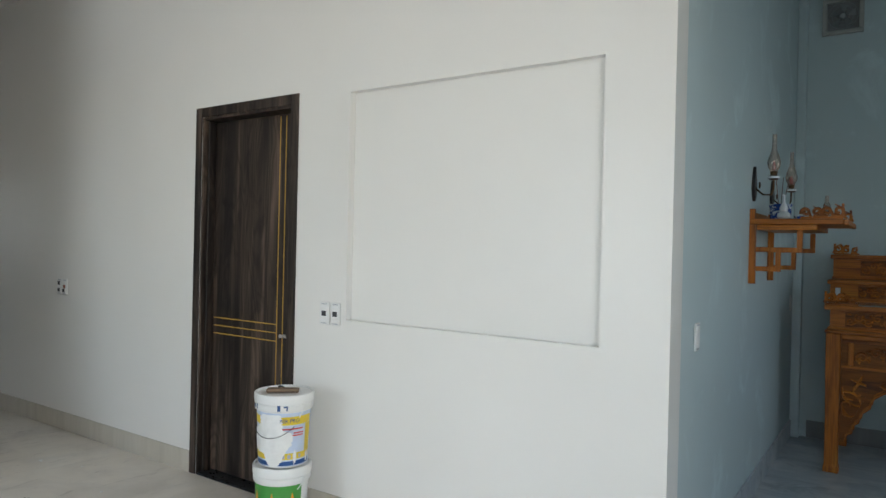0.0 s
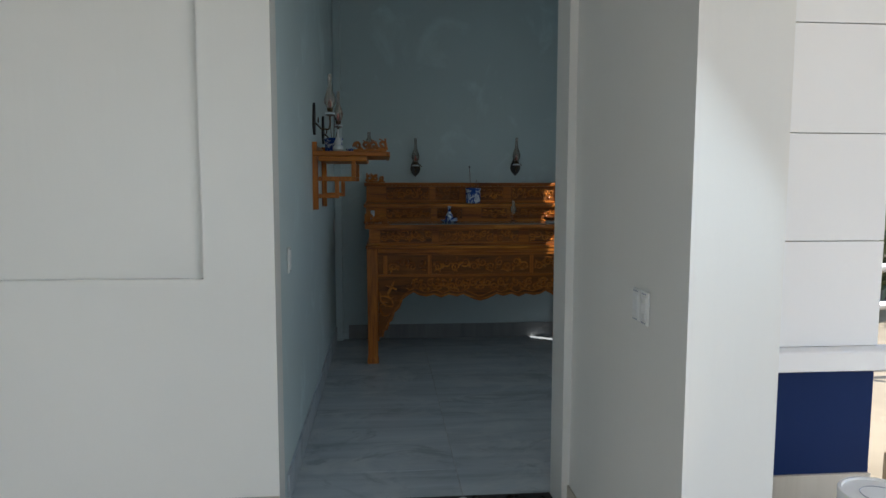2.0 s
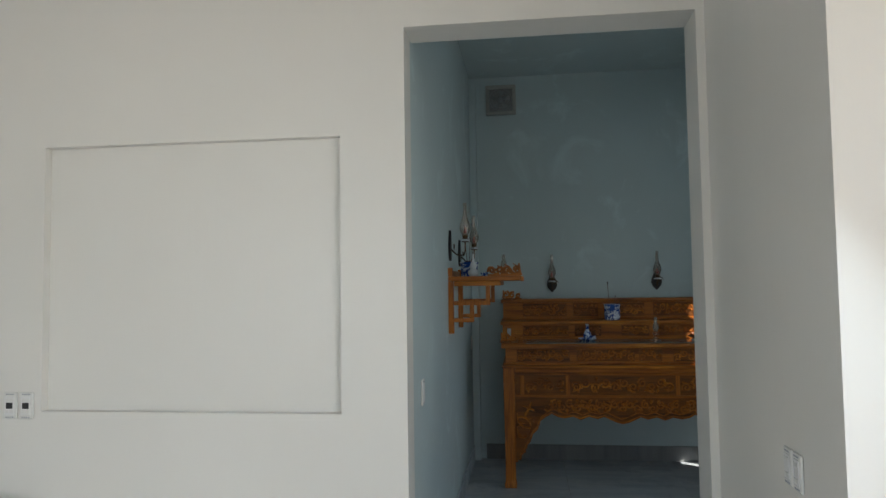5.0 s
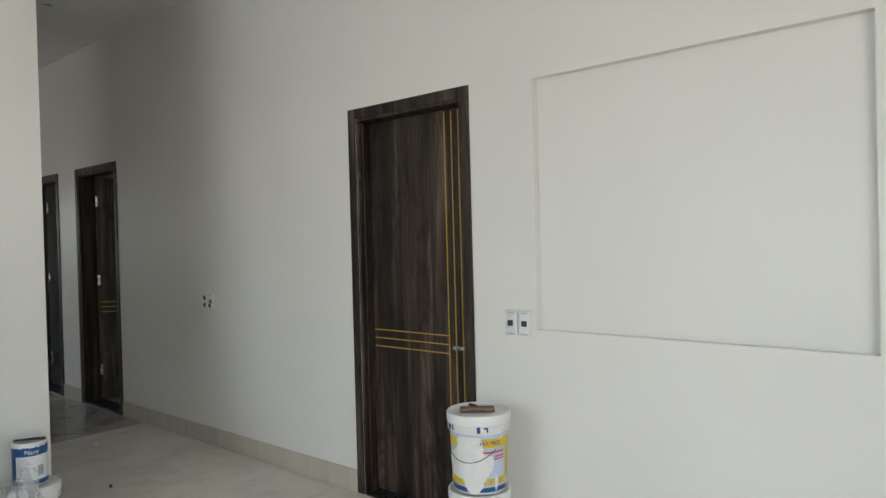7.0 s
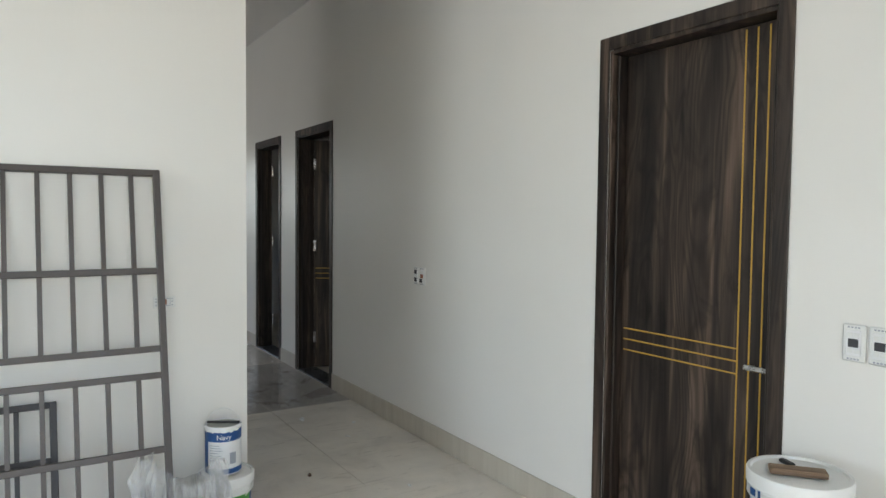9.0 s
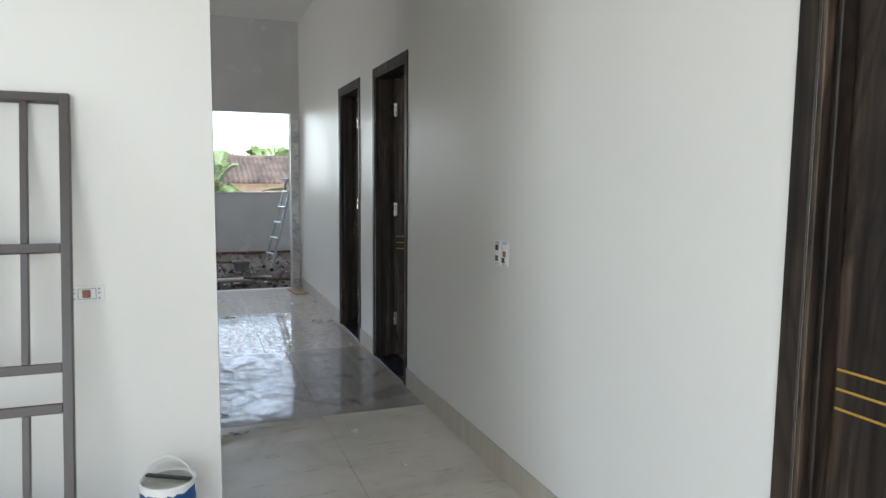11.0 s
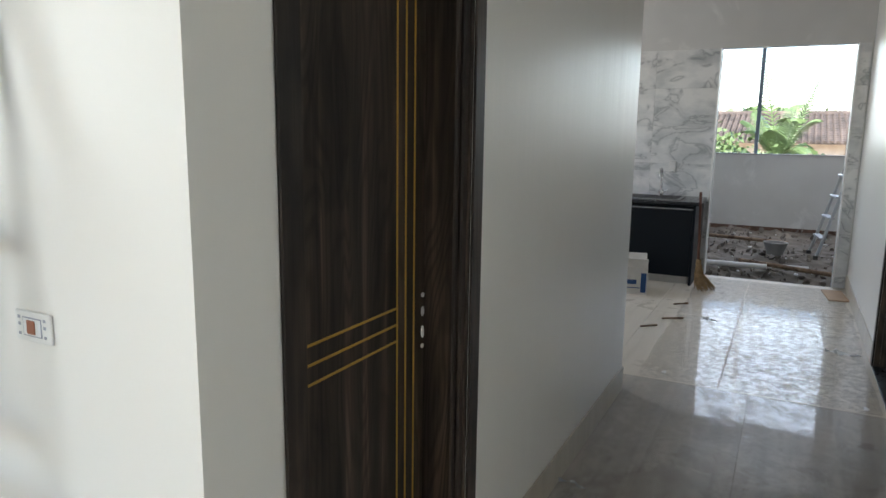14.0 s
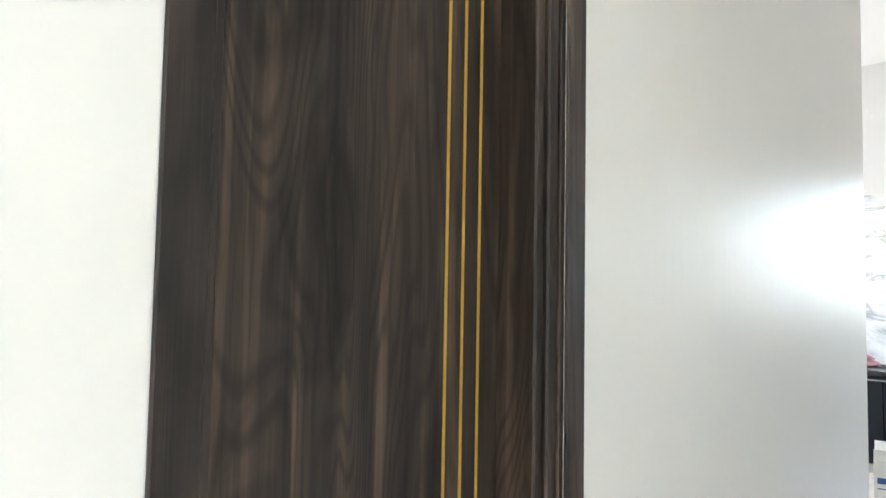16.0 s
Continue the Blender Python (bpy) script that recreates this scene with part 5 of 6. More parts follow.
for i in range(5):
    a = i * 2 * math.pi / 5 + 0.3
    bm = bmesh.new()
    pts = [(0.022, -0.25, -0.012), (0.085, -0.35, -0.010), (0.092, 0.25, -0.024), (0.024, 0.45, -0.022)]
    vs = [bm.verts.new((r * math.cos(a + d), y, r * math.sin(a + d))) for r, d, y in pts]
    f = bm.faces.new(vs)
    bmesh.ops.solidify(bm, geom=[f], thickness=0.0015)
    part("blade", bm, M_aluminium, fan, "bright metal blade")
bm = lathe([(0, 0), (0.024, 0), (0.024, 0.018), (0.018, 0.024), (0, 0.024)], 20)
bmesh.ops.rotate(bm, matrix=Matrix.Rotation(radians(90), 3, "X"), verts=bm.verts)
bmesh.ops.translate(bm, vec=(0, -0.008, 0), verts=bm.verts)
part("hub", bm, M_aluminium, fan, smooth=True)


# ---------------------------------------------------------------- kitchen end
marble_wall = bpy.data.objects["wall_kitchen_end"]
marble_mesh = {}


def marble_tile(y0, z0, y1, z1):
    key = (round(y1 - y0, 3), round(z1 - z0, 3))
    if key not in marble_mesh:
        bm = box(0, -key[0] / 2 + 0.001, -key[1] / 2 + 0.001, 0.008, key[0] / 2 - 0.001, key[1] / 2 - 0.001, 0.001)
        bmesh.ops.recalc_face_normals(bm, faces=bm.faces)
        me = bpy.data.meshes.new("marble_tile")
        bm.to_mesh(me)
        bm.free()
        me.materials.append(M_marble)
        marble_mesh[key] = me
    t = new("marble_tile", marble_mesh[key])
    t.parent = marble_wall
    t.location = (-10.4395, (y0 + y1) / 2, (z0 + z1) / 2)


rows = [0.0, 0.365, 0.728, 1.091, 1.454, 1.817, 2.180]
for z0, z1 in zip(rows, rows[1:]):
    for y0, y1 in ((1.586, 2.162), (0.986, 1.586), (0.386, 0.986), (-0.214, 0.386), (-0.814, -0.214), (-1.49, -0.814), (3.291, YN - 0.012)):
        marble_tile(y0, z0, y1, z1)

cab = thing("sink_cabinet", pose(-10.43, 2.100, 0) @ Matrix.Diagonal((1, 1, 0.965, 1)), "black kitchen sink cabinet with dark stone top", "kitchen cabinet")
part("body", box(0.0, -2.2, 0.08, 0.60, 0.0, 0.755, 0.003), M_blackcab, cab)
part("plinth", box(0.02, -2.18, 0.0, 0.545, -0.02, 0.0795), M_carton, cab, "pale recessed plinth")
part("side_panel", box(0.0, 0.0005, 0.0, 0.622, 0.022, 0.765, 0.002), M_blackcab, cab)
for k in range(4):
    y1 = -0.004 - k * 0.55
    part("door", box(0.6005, y1 - 0.543, 0.085, 0.618, y1, 0.715, 0.002), M_blackcab, cab)
part("grip_rail", box(0.6005, -2.2, 0.722, 0.622, -0.002, 0.732, 0.001), M_aluminium, cab, "thin aluminium grip rail")
part("worktop", box(-0.005, -2.22, 0.766, 0.645, 0.045, 0.80, 0.004), M_counter_stone, cab, "polished black stone worktop")
part("sink_rim", box(0.10, -0.95, 0.8005, 0.54, -0.14, 0.806, 0.002), M_aluminium, cab)
part("sink_basin", box(0.125, -0.92, 0.8065, 0.515, -0.17, 0.8085), M_black, cab, "dark sink basin")
tap = thing("kitchen_tap", pose(-10.26, 1.735, 0.7785), "chrome swan-neck kitchen tap above the sink", "tap")
part("base", lathe([(0, 0), (0.026, 0), (0.026, 0.05), (0.016, 0.06), (0, 0.06)], 18), M_chrome, tap, smooth=True)
part("spout", tube([(0, 0, 0.055), (0, 0, 0.20), (0.012, 0, 0.245), (0.045, 0, 0.27), (0.085, 0, 0.262), (0.11, 0, 0.225), (0.115, 0, 0.195)], 0.011, 10), M_chrome, tap, smooth=True)
part("lever", tube([(0, 0.02, 0.04), (0.02, 0.075, 0.065)], 0.008, 8), M_chrome, tap, smooth=True)
socket("wall_socket", pose(-10.4305, 1.765, 1.06, 0, 0, 90), 1, "white socket plate on marble kitchen tiles", "kitchen socket", ())
cl = thing("pink_cloth", pose(-10.1, 1.28, 0.775), "crumpled pink cloth lying on the worktop", "cloth")
part("cloth", crumpled(0.12, 0.16, 0.05, 12.1, cuts=4, rough=0.5), M_pink, cl, smooth=True)
cl.children[0].location = (0, 0, 0.04)

ct = thing("carton", pose(-9.36, 1.70, 0, 0, 0, 12), "open white carton with blue print on the floor", "box")
bm = bmesh.new()
for a in ((-0.15, -0.11, 0.15, -0.107), (-0.15, 0.107, 0.15, 0.11), (-0.15, -0.1065, -0.147, 0.1065), (0.147, -0.1065, 0.15, 0.1065)):
    box(a[0], a[1], 0, a[2], a[3], 0.24, 0, bm)
box(-0.147, -0.107, 0, 0.147, 0.107, 0.004, 0, bm)
part("body", bm, M_carton, ct)
for a, ang in (((0.15, 0), 35), ((-0.15, 0), -50)):
    bm = box(-0.0015, -0.108, 0, 0.0015, 0.108, 0.10)
    fl = part("flap", bm, M_carton, ct)
    fl.matrix_local = pose(a[0], 0, 0.241, 0, ang, 0)
part("print", box(0.1502, -0.09, 0.09, 0.1512, 0.02, 0.13), M_blue, ct, "blue printed lettering bars")
part("print", box(0.1502, -0.09, 0.055, 0.1512, 0.05, 0.062), M_blue, ct)
part("print", box(0.1502, 0.055, 0.02, 0.1512, 0.10, 0.19), M_blue, ct, "blue printed chevron")

bro = thing("broom", pose(-9.84, 2.125, 0), "straw broom with reddish stick leaning on the cabinet", "broom")
part("stick", tube([(0.06, 0.055, 0.22), (-0.04, 0.02, 0.86)], 0.012, 10), M_stick, bro, smooth=True)
rb = random.Random(4)
bm = bmesh.new()
for i in range(150):
    a, q = rb.random() * 6.28, rb.random() ** 0.5
    tx, ty = 0.09 + math.cos(a) * 0.11 * q + 0.05, 0.085 + math.sin(a) * 0.09 * q + 0.05
    tube([(0.062 + math.cos(a) * 0.012, 0.057 + math.sin(a) * 0.012, 0.25), (0.07 + math.cos(a) * 0.045 * q, 0.07 + math.sin(a) * 0.04 * q, 0.13), (tx, ty, 0.004 + 0.03 * rb.random())], 0.0022, 4, bm)
part("straw_head", bm, M_straw, bro, "splayed dry straw")
part("binding", lathe([(0.016, 0.20), (0.024, 0.21), (0.024, 0.25), (0.016, 0.262)], 16, None, (0.062, 0.057, 0)), M_straw, bro, smooth=True)
cb = thing("cardboard_sheet", pose(-10.05, 3.30, 0.0, 0, 0, 6), "flat brown cardboard piece on the floor", "cardboard")
part("sheet", box(-0.20, -0.09, 0.001, 0.22, 0.07, 0.012, 0.002), M_cardboard, cb)

# utility room: rubble floor, window post, ladder, pipes, basin
bm = bmesh.new()
nx, ny = 60, 60
grid = [[bm.verts.new((-14.2 + 3.76 * i / nx, 0.6 + 4.0 * j / ny, -0.02 + 0.035 * noise.noise(Vector((i * 0.23, j * 0.23, 0))) + 0.03 * noise.noise(Vector((i * 0.8, j * 0.8, 3))) + (0.10 * max(0, 0.5 - i / nx * 1.6)))) for j in range(ny + 1)] for i in range(nx + 1)]
for i in range(nx):
    for j in range(ny):
        bm.faces.new((grid[i][j], grid[i + 1][j], grid[i + 1][j + 1], grid[i][j + 1]))
tagged(link("floor_utility", bm, M_rubble), "rough unfinished soil and rubble floor", "floor", kind="structure")
rr_ = random.Random(8)
bm = bmesh.new()
for i in range(800):
    x, y, s = -14.0 + 3.5 * rr_.random(), 1.0 + 3.2 * rr_.random(), 0.008 + 0.030 * rr_.random() ** 3
    z = 0.0 + 0.09 * max(0, (-12.6 - x) / 1.6)
    b2 = bmesh.ops.create_icosphere(bm, subdivisions=1, radius=s, matrix=pose(x, y, z, rr_.random() * 180, rr_.random() * 180, 0) @ Matrix.Diagonal((1.3, 0.8 + rr_.random(), 0.32, 1)))
M_chunk = paint("dark_rubble_chunk", (0.21, 0.18, 0.16), 0.9, 0.4, 0.5)
tagged(link("rubble", bm, M_chunk), "broken plaster and stone rubble on the floor", "rubble", kind="stuff")
bm = bmesh.new()
for i in range(70):
    x, y = -13.8 + 3.2 * rr_.random(), 1.3 + 2.7 * rr_.random()
    w = 0.008 + 0.03 * rr_.random() ** 2
    box(x, y, 0.03, x + w, y + w * (0.5 + rr_.random()), 0.038, 0, bm)
tagged(link("paper_scraps", bm, M_white_paper), "pale scraps of paper and plaster among rubble", "scraps", kind="stuff")
tagged(link("window_post", box(-14.30, 2.345, 1.1245, -14.25, 2.395, 3.05, 0.002), M_mullion), "grey steel post dividing the open window", "window post", kind="structure")
tagged(link("window_sill", box(-14.37, 1.2, 1.112, -14.185, 4.2, 1.1245, 0.002), M_concrete), "rough unpainted window sill", "sill", kind="structure")


def ladder(m, label):
    l = thing("step_ladder", m, label, "ladder")
    for s in (-1, 1):
        part("rail", tube([(0, s * 0.21, 0), (0.34, s * 0.14, 1.30)], 0.018, 8), M_aluminium, l)
        part("rear_rail", tube([(0.74, s * 0.20, 0), (0.37, s * 0.14, 1.30)], 0.014, 8), M_aluminium, l)
        part("foot", lathe([(0, 0), (0.026, 0), (0.026, 0.04), (0, 0.04)], 10, None, (0.0, s * 0.21, 0)), M_black, l)
    for i in range(5):
        z = 0.22 + i * 0.23
        x, h = 0.34 * z / 1.30, 0.21 - 0.07 * z / 1.30
        part("tread", box(x - 0.035, -h, z, x + 0.035, h, z + 0.022, 0.003), M_aluminium, l)
    for z in (0.35, 0.8):
        x, h = 0.74 - 0.37 * z / 1.30, 0.20 - 0.06 * z / 1.30
        part("rear_bar", tube([(x, -h, z), (x, h, z)], 0.010, 8), M_aluminium, l)
    part("top_cap", box(0.26, -0.17, 1.301, 0.45, 0.17, 1.345, 0.006), M_mullion, l, "blue-grey plastic top cap")
    return l


ladder(pose(-12.02, 3.15, 0.03, 0, 0, 98), "aluminium step ladder standing on rubble")
for nm, a, b, r, mt, lb in (("waste_pipe", (-10.92, 1.95, 0.045), (-10.90, 2.72, 0.055), 0.028, M_pvc, "white plastic pipe lying on rubble"),
                            ("waste_pipe", (-11.02, 2.60, 0.05), (-11.05, 3.10, 0.05), 0.020, M_pvc, "thin white plastic pipe on rubble"),
                            ("wood_pole", (-11.00, 2.45, 0.085), (-10.78, 3.45, 0.045), 0.022, M_scrap, "dark wooden pole lying on rubble"),
                            ("wood_pole", (-12.9, 1.7, 0.08), (-12.7, 2.9, 0.07), 0.022, M_scrap, "dark wooden pole lying on rubble")):
    tagged(link(nm, tube([a, b], r, 10), mt, smooth=True), lb, nm.replace("_", " "))
bs = thing("mortar_basin", pose(-11.95, 2.77, 0.03) @ Matrix.Diagonal((0.66, 0.66, 0.7, 1)), "grey plastic mortar basin standing on rubble", "basin")
M_basin = plain("grey_basin_plastic", (0.24, 0.235, 0.23), 0.75)
part("body", lathe([(0, 0), (0.13, 0), (0.19, 0.19), (0.205, 0.195), (0.20, 0.205), (0.18, 0.195), (0.122, 0.012), (0, 0.012)], 28), M_basin, bs, smooth=True)
part("mortar", lathe([(0.165, 0.15), (0.10, 0.175), (0, 0.17)], 20), M_concrete, bs, "dried mortar")

# corridor: crumpled film on the tiles, one sheet to a tile, and scraps
film_ = thing("floor_film", pose(0, 0, 0), "crumpled clear protective film over corridor tiles", "plastic film")
for x0, x1, ym in ((-10.30, -8.746, 2.602), (-8.730, -7.182, 2.602), (-7.166, -5.62, 2.757)):
    for y0, y1 in ((YS + 0.03, ym - 0.006), (ym + 0.006, YN - 0.03)):
        bm = bmesh.new()
        nx, ny = 76, 28
        vs = []
        for i in range(nx + 1):
            row = []
            for j in range(ny + 1):
                u, v = i / nx, j / ny
                rim = 1 - min(1.0, 6 * min(u, 1 - u, v, 1 - v))
                x = x0 + (x1 - x0) * u + 0.004 * noise.noise(Vector((v * 9, x0, y0)))
                y = y0 + (y1 - y0) * v + (0.02 if y0 < 2.5 and v < 0.5 or y0 > 2.5 and v > 0.5 else 0.004) * noise.noise(Vector((u * 9, x0, 2))) * abs(2 * v - 1)
                p = Vector((x, y, y0))
                z = 0.003 + 0.00022 * abs(noise.noise(p * 3.0)) + 0.00008 * abs(noise.noise(p * 17.0 + Vector((3, 0, 0)))) + 0.00006 * abs(noise.noise(p * 47.0)) + 0.002 * rim * abs(noise.noise(p * 13.0))
                row.append(bm.verts.new((x, y, z)))
            vs.append(row)
        for i in range(nx):
            for j in range(ny):
                bm.faces.new((vs[i][j], vs[i + 1][j], vs[i + 1][j + 1], vs[i][j + 1]))
        sheet = part("sheet", bm, M_film if x1 < -7.17 else M_film_near, film_, smooth=True)
        sheet.visible_shadow = False
        if sheet.data.polygons[0].normal.z < 0:
            sheet.data.flip_normals()


def scrap(x, y, s, seed, mt, lb, nm="paper_scrap", cat="paper scrap"):
    rnd = random.Random(seed)
    bm = bmesh.new()
    n = 7
    vs = [bm.verts.new((x + s * (0.6 + 0.6 * rnd.random()) * math.cos(2 * math.pi * i / n), y + 0.55 * s * (0.6 + 0.6 * rnd.random()) * math.sin(2 * math.pi * i / n), 0.004 + 0.012 * rnd.random())) for i in range(n)]
    f = bm.faces.new(vs)
    bmesh.ops.poke(bm, faces=[f])
    r = bmesh.ops.solidify(bm, geom=bm.faces[:], thickness=0.0012)
    zmin = min(v.co.z for v in bm.verts)
    for v in bm.verts:
        v.co.z += 0.0008 - zmin
    tagged(link(nm, bm, mt), lb, cat)


def foil_strip(x, y, turn, length, wide, seed):
    """A twisted ribbon of torn foil: two rows of corners that rise, fall and cross over."""
    rnd = random.Random(seed)
    bm = bmesh.new()
    n = 11
    rows = []
    for i in range(n + 1):
        u = i / n
        half = wide * (0.25 + 0.75 * math.sin(math.pi * min(1.0, u * 1.6 + 0.08))) * (0.6 + 0.6 * rnd.random()) / 2
        twist = 1.3 * math.sin(u * 7 + seed)
        mid = Vector(((u - 0.5) * length, 0.012 * math.sin(u * 9 + seed), 0.010 + 0.008 * rnd.random()))
        side = Vector((0.006 * (rnd.random() - 0.5), math.cos(twist) * half, math.sin(twist) * min(half, 0.012)))
        rows.append((bm.verts.new(mid + side), bm.verts.new(mid - side)))
    for (p, q), (p2, q2) in zip(rows, rows[1:]):
        bm.faces.new((p, q, q2, p2))
    bmesh.ops.solidify(bm, geom=bm.faces[:], thickness=0.0008)
    bm.transform(Matrix.Rotation(radians(turn), 4, "Z"))
    low = min(v.co.z for v in bm.verts)
    bm.transform(Matrix.Translation((x, y, 0.0008 - low)))
    tagged(link("foil_scrap", bm, M_foil), "torn twisted strip of foil on the tiles", "scrap")


for k, (x, y, s) in enumerate(((-5.293, 2.873, 0.04), (-7.249, 3.30, 0.03), (-7.3, 2.3, 0.03), (-9.221, 3.102, 0.05), (-4.8, 3.0, 0.03), (-5.05, 3.16, 0.02))):
    scrap(x, y, s, k + 30, M_white_paper, "small white paper scrap on the tiles", "paper_scrap", "scrap")
for k, (x, y, turn, length, wide) in enumerate(((-5.80, 2.19, 80, 0.15, 0.045), (-5.45, 2.25, 100, 0.17, 0.04), (-8.185, 3.25, 75, 0.20, 0.06), (-8.62, 2.42, 60, 0.14, 0.05))):
    foil_strip(x, y, turn, length, wide, k + 3)
for x, y, s in ((-8.50, 2.09, 0.07), (-8.20, 1.99, 0.05), (-9.0, 2.1, 0.05)):
    tagged(link("wood_splinter", tube([(x, y, 0.008), (x - 0.03, y + s, 0.012), (x - 0.09, y + 2 * s, 0.008)], 0.007, 6), M_scrap), "dark wood splinter on the kitchen floor", "wood scrap")
for x, y in ((-5.47, 2.16), (-5.81, 2.99)):
    scrap(x, y, 0.018, 90 + int(y * 10), M_scrap, "small dark wood chip on the tiles", "debris_chip", "debris")
for k, (x, y, s) in enumerate(((-2.9, 2.75, 0.022), (-3.3, 2.6, 0.02), (-3.1, 2.9, 0.014), (-2.6, 2.4, 0.016), (-3.9, 2.95, 0.02), (-4.3, 2.55, 0.018), (-3.6, 3.05, 0.012))):
    scrap(x, y, s, k + 70, M_scrap if k % 2 else M_wet_paint, "small crumb of plaster on the tiles" if k % 2 == 0 else "small wood chip on the tiles", "debris_chip", "debris")

# ---------------------------------------------------------------- outside, entrance side
M_soil = paint("dry_yard_soil", (0.44, 0.365, 0.27), 0.95, 0.25, 0.2)
bm = bmesh.new()
ring = [30, 120, 600, 3000]
c = bm.verts.new((0, 0, -0.30))
prev = None
for r in ring:
    cur = [bm.verts.new((r * math.cos(2 * math.pi * i / 48), r * math.sin(2 * math.pi * i / 48), -0.30)) for i in range(48)]
    for i in range(48):
        j = (i + 1) % 48
        if prev is None:
            bm.faces.new((c, cur[i], cur[j]))
        else:
            bm.faces.new((prev[i], cur[i], cur[j], prev[j]))
    prev = cur
tagged(link("ground", bm, M_soil), "dry trampled yard soil and grass", "ground", kind="structure")
tagged(link("porch_floor", box(1.28, -3.1, -0.298, 4.2, 3.30, -0.05), M_concrete), "rough unfinished concrete porch floor", "porch floor", kind="structure")
tagged(link("entrance_floor", box(XE, -0.9, -0.298, 1.2795, 2.30, -0.004), M_concrete), "rough concrete strip under the entrance", "floor", kind="structure")

FY = 3.40
fac = thing("facade_wall", pose(1.28, FY, 0), "white facade wall with grooves above a navy dado", "facade", kind="structure")
part("core", box(0.0005, 0.03, -0.30, 1.10, 0.19, 3.84), M_facade, fac)
zs = [0.70, 1.155, 1.605, 2.052, 2.50, 2.95, 3.40, 3.84]
for z0, z1 in zip(zs, zs[1:]):
    part("panel", box(0.0005, 0.0, z0 + 0.002, 1.10, 0.0295, z1 - 0.002, 0.0015), M_facade, fac)
part("ledge", box(0.0005, -0.09, 0.615, 1.19, 0.0295, 0.70, 0.006), M_facade, fac, "white projecting ledge")
part("dado", box(0.0005, 0.012, 0.13, 1.10, 0.0295, 0.6145), M_navy, fac, "navy blue painted dado")
part("plinth", box(0.0005, -0.004, -0.055, 1.105, 0.0295, 0.1295, 0.003), M_base, fac, "beige tile plinth")
slab = thing("floor_slab", pose(1.775, 3.10, -0.05, 0, 0, -3), "loose cream floor tile laid on rough concrete", "tile")
bm = bmesh.new()
top_ = [(0, 0), (1.2, -0.06), (1.0, -1.25), (-0.33, -1.05)]
lo = [bm.verts.new((x, y, 0.0005)) for x, y in top_]
hi = [bm.verts.new((x, y, 0.024)) for x, y in top_]
bm.faces.new(lo)
bm.faces.new(hi)
for i in range(4):
    j = (i + 1) % 4
    bm.faces.new((lo[i], lo[j], hi[j], hi[i]))
part("tile", bm, M_tile, slab)
pv, rp = pail("paint_bucket", pose(1.985, 2.83, -0.0255, 0, 0, -2), 0.128, 0.345, "white paint bucket with dark blue label on a tile",
              [(0.06, 0.83, -178, -2, M_blue)], marks=[(0.60, 0.74, -135, -88, M_green)] + [(0.12 + 0.035 * q, 0.135 + 0.035 * q, -150, -95 + 8 * (q % 3), M_grey_print) for q in range(10)],
              smears=[(0.25, 0.55, -84, -74), (0.05, 0.2, -110, -104), (0.5, 0.62, -60, -52)], body=M_plastic)
name_blocks(0.1225, 0.216, 0.030, -112, 15, M_white_paper, pv, 0.0052)
part("stain", tube([(0.07 * math.cos(i * 0.28), 0.07 * math.sin(i * 0.28), 0.3405) for i in range(21)], 0.0016, 5), M_grey_print, pv, "grey ring stain")
for (x, y, z, w, d, h, a) in ((3.19, 3.75, -0.30, 0.62, 0.40, 0.30, 4), (3.20, 3.76, 0.0005, 0.60, 0.38, 0.26, -3), (3.22, 3.76, 0.261, 0.58, 0.36, 0.24, 5)):
    bx = thing("cardboard_box", pose(x, y, z, 0, 0, a), "closed brown cardboard box stacked outdoors", "box", "stacked boxes in the yard")
    part("carton", box(-w / 2, -d / 2, 0, w / 2, d / 2, h - 0.004, 0.006), M_cardboard, bx)
    part("tape", box(-w / 2 - 0.001, -0.03, h - 0.0035, w / 2 + 0.001, 0.03, h - 0.001), M_straw, bx, "strip of brown tape")
    part("print", box(-0.10, -d / 2 - 0.002, h * 0.4, 0.10, -d / 2 - 0.0005, h * 0.52), M_red, bx, "faded printed bar")
rl = thing("pipe_rail", pose(4.6, 5.6, -0.30), "grey steel pipe rail in the yard", "rail")
for z in (0.75, 1.05):
    part("rail", tube([(-1.2, 0, z), (2.5, 0.2, z)], 0.035, 8), M_aluminium, rl, smooth=True)
for x in (-0.8, 0.6, 2.0):
    part("post", tube([(x, 0.03, 0), (x, 0.03, 1.12)], 0.03, 8), M_aluminium, rl, smooth=True)

# ---------------------------------------------------------------- plants and house outside
M_leaf = plain("green_leaf", (0.10, 0.155, 0.06), 0.45, 0, 0.35, 3)
M_leaf_y = plain("yellow_green_leaf", (0.17, 0.205, 0.085), 0.45, 0, 0.35, 3)
M_bark = plain("grey_bark", (0.16, 0.13, 0.10), 0.9, 0, 0.3, 12, 0.4)
for mt in (M_leaf, M_leaf_y):
    mt.node_tree.nodes["Principled BSDF"].inputs["Transmission Weight"].default_value = 0.0
    mt.node_tree.nodes["Principled BSDF"].inputs["Subsurface Weight"].default_value = 0.0


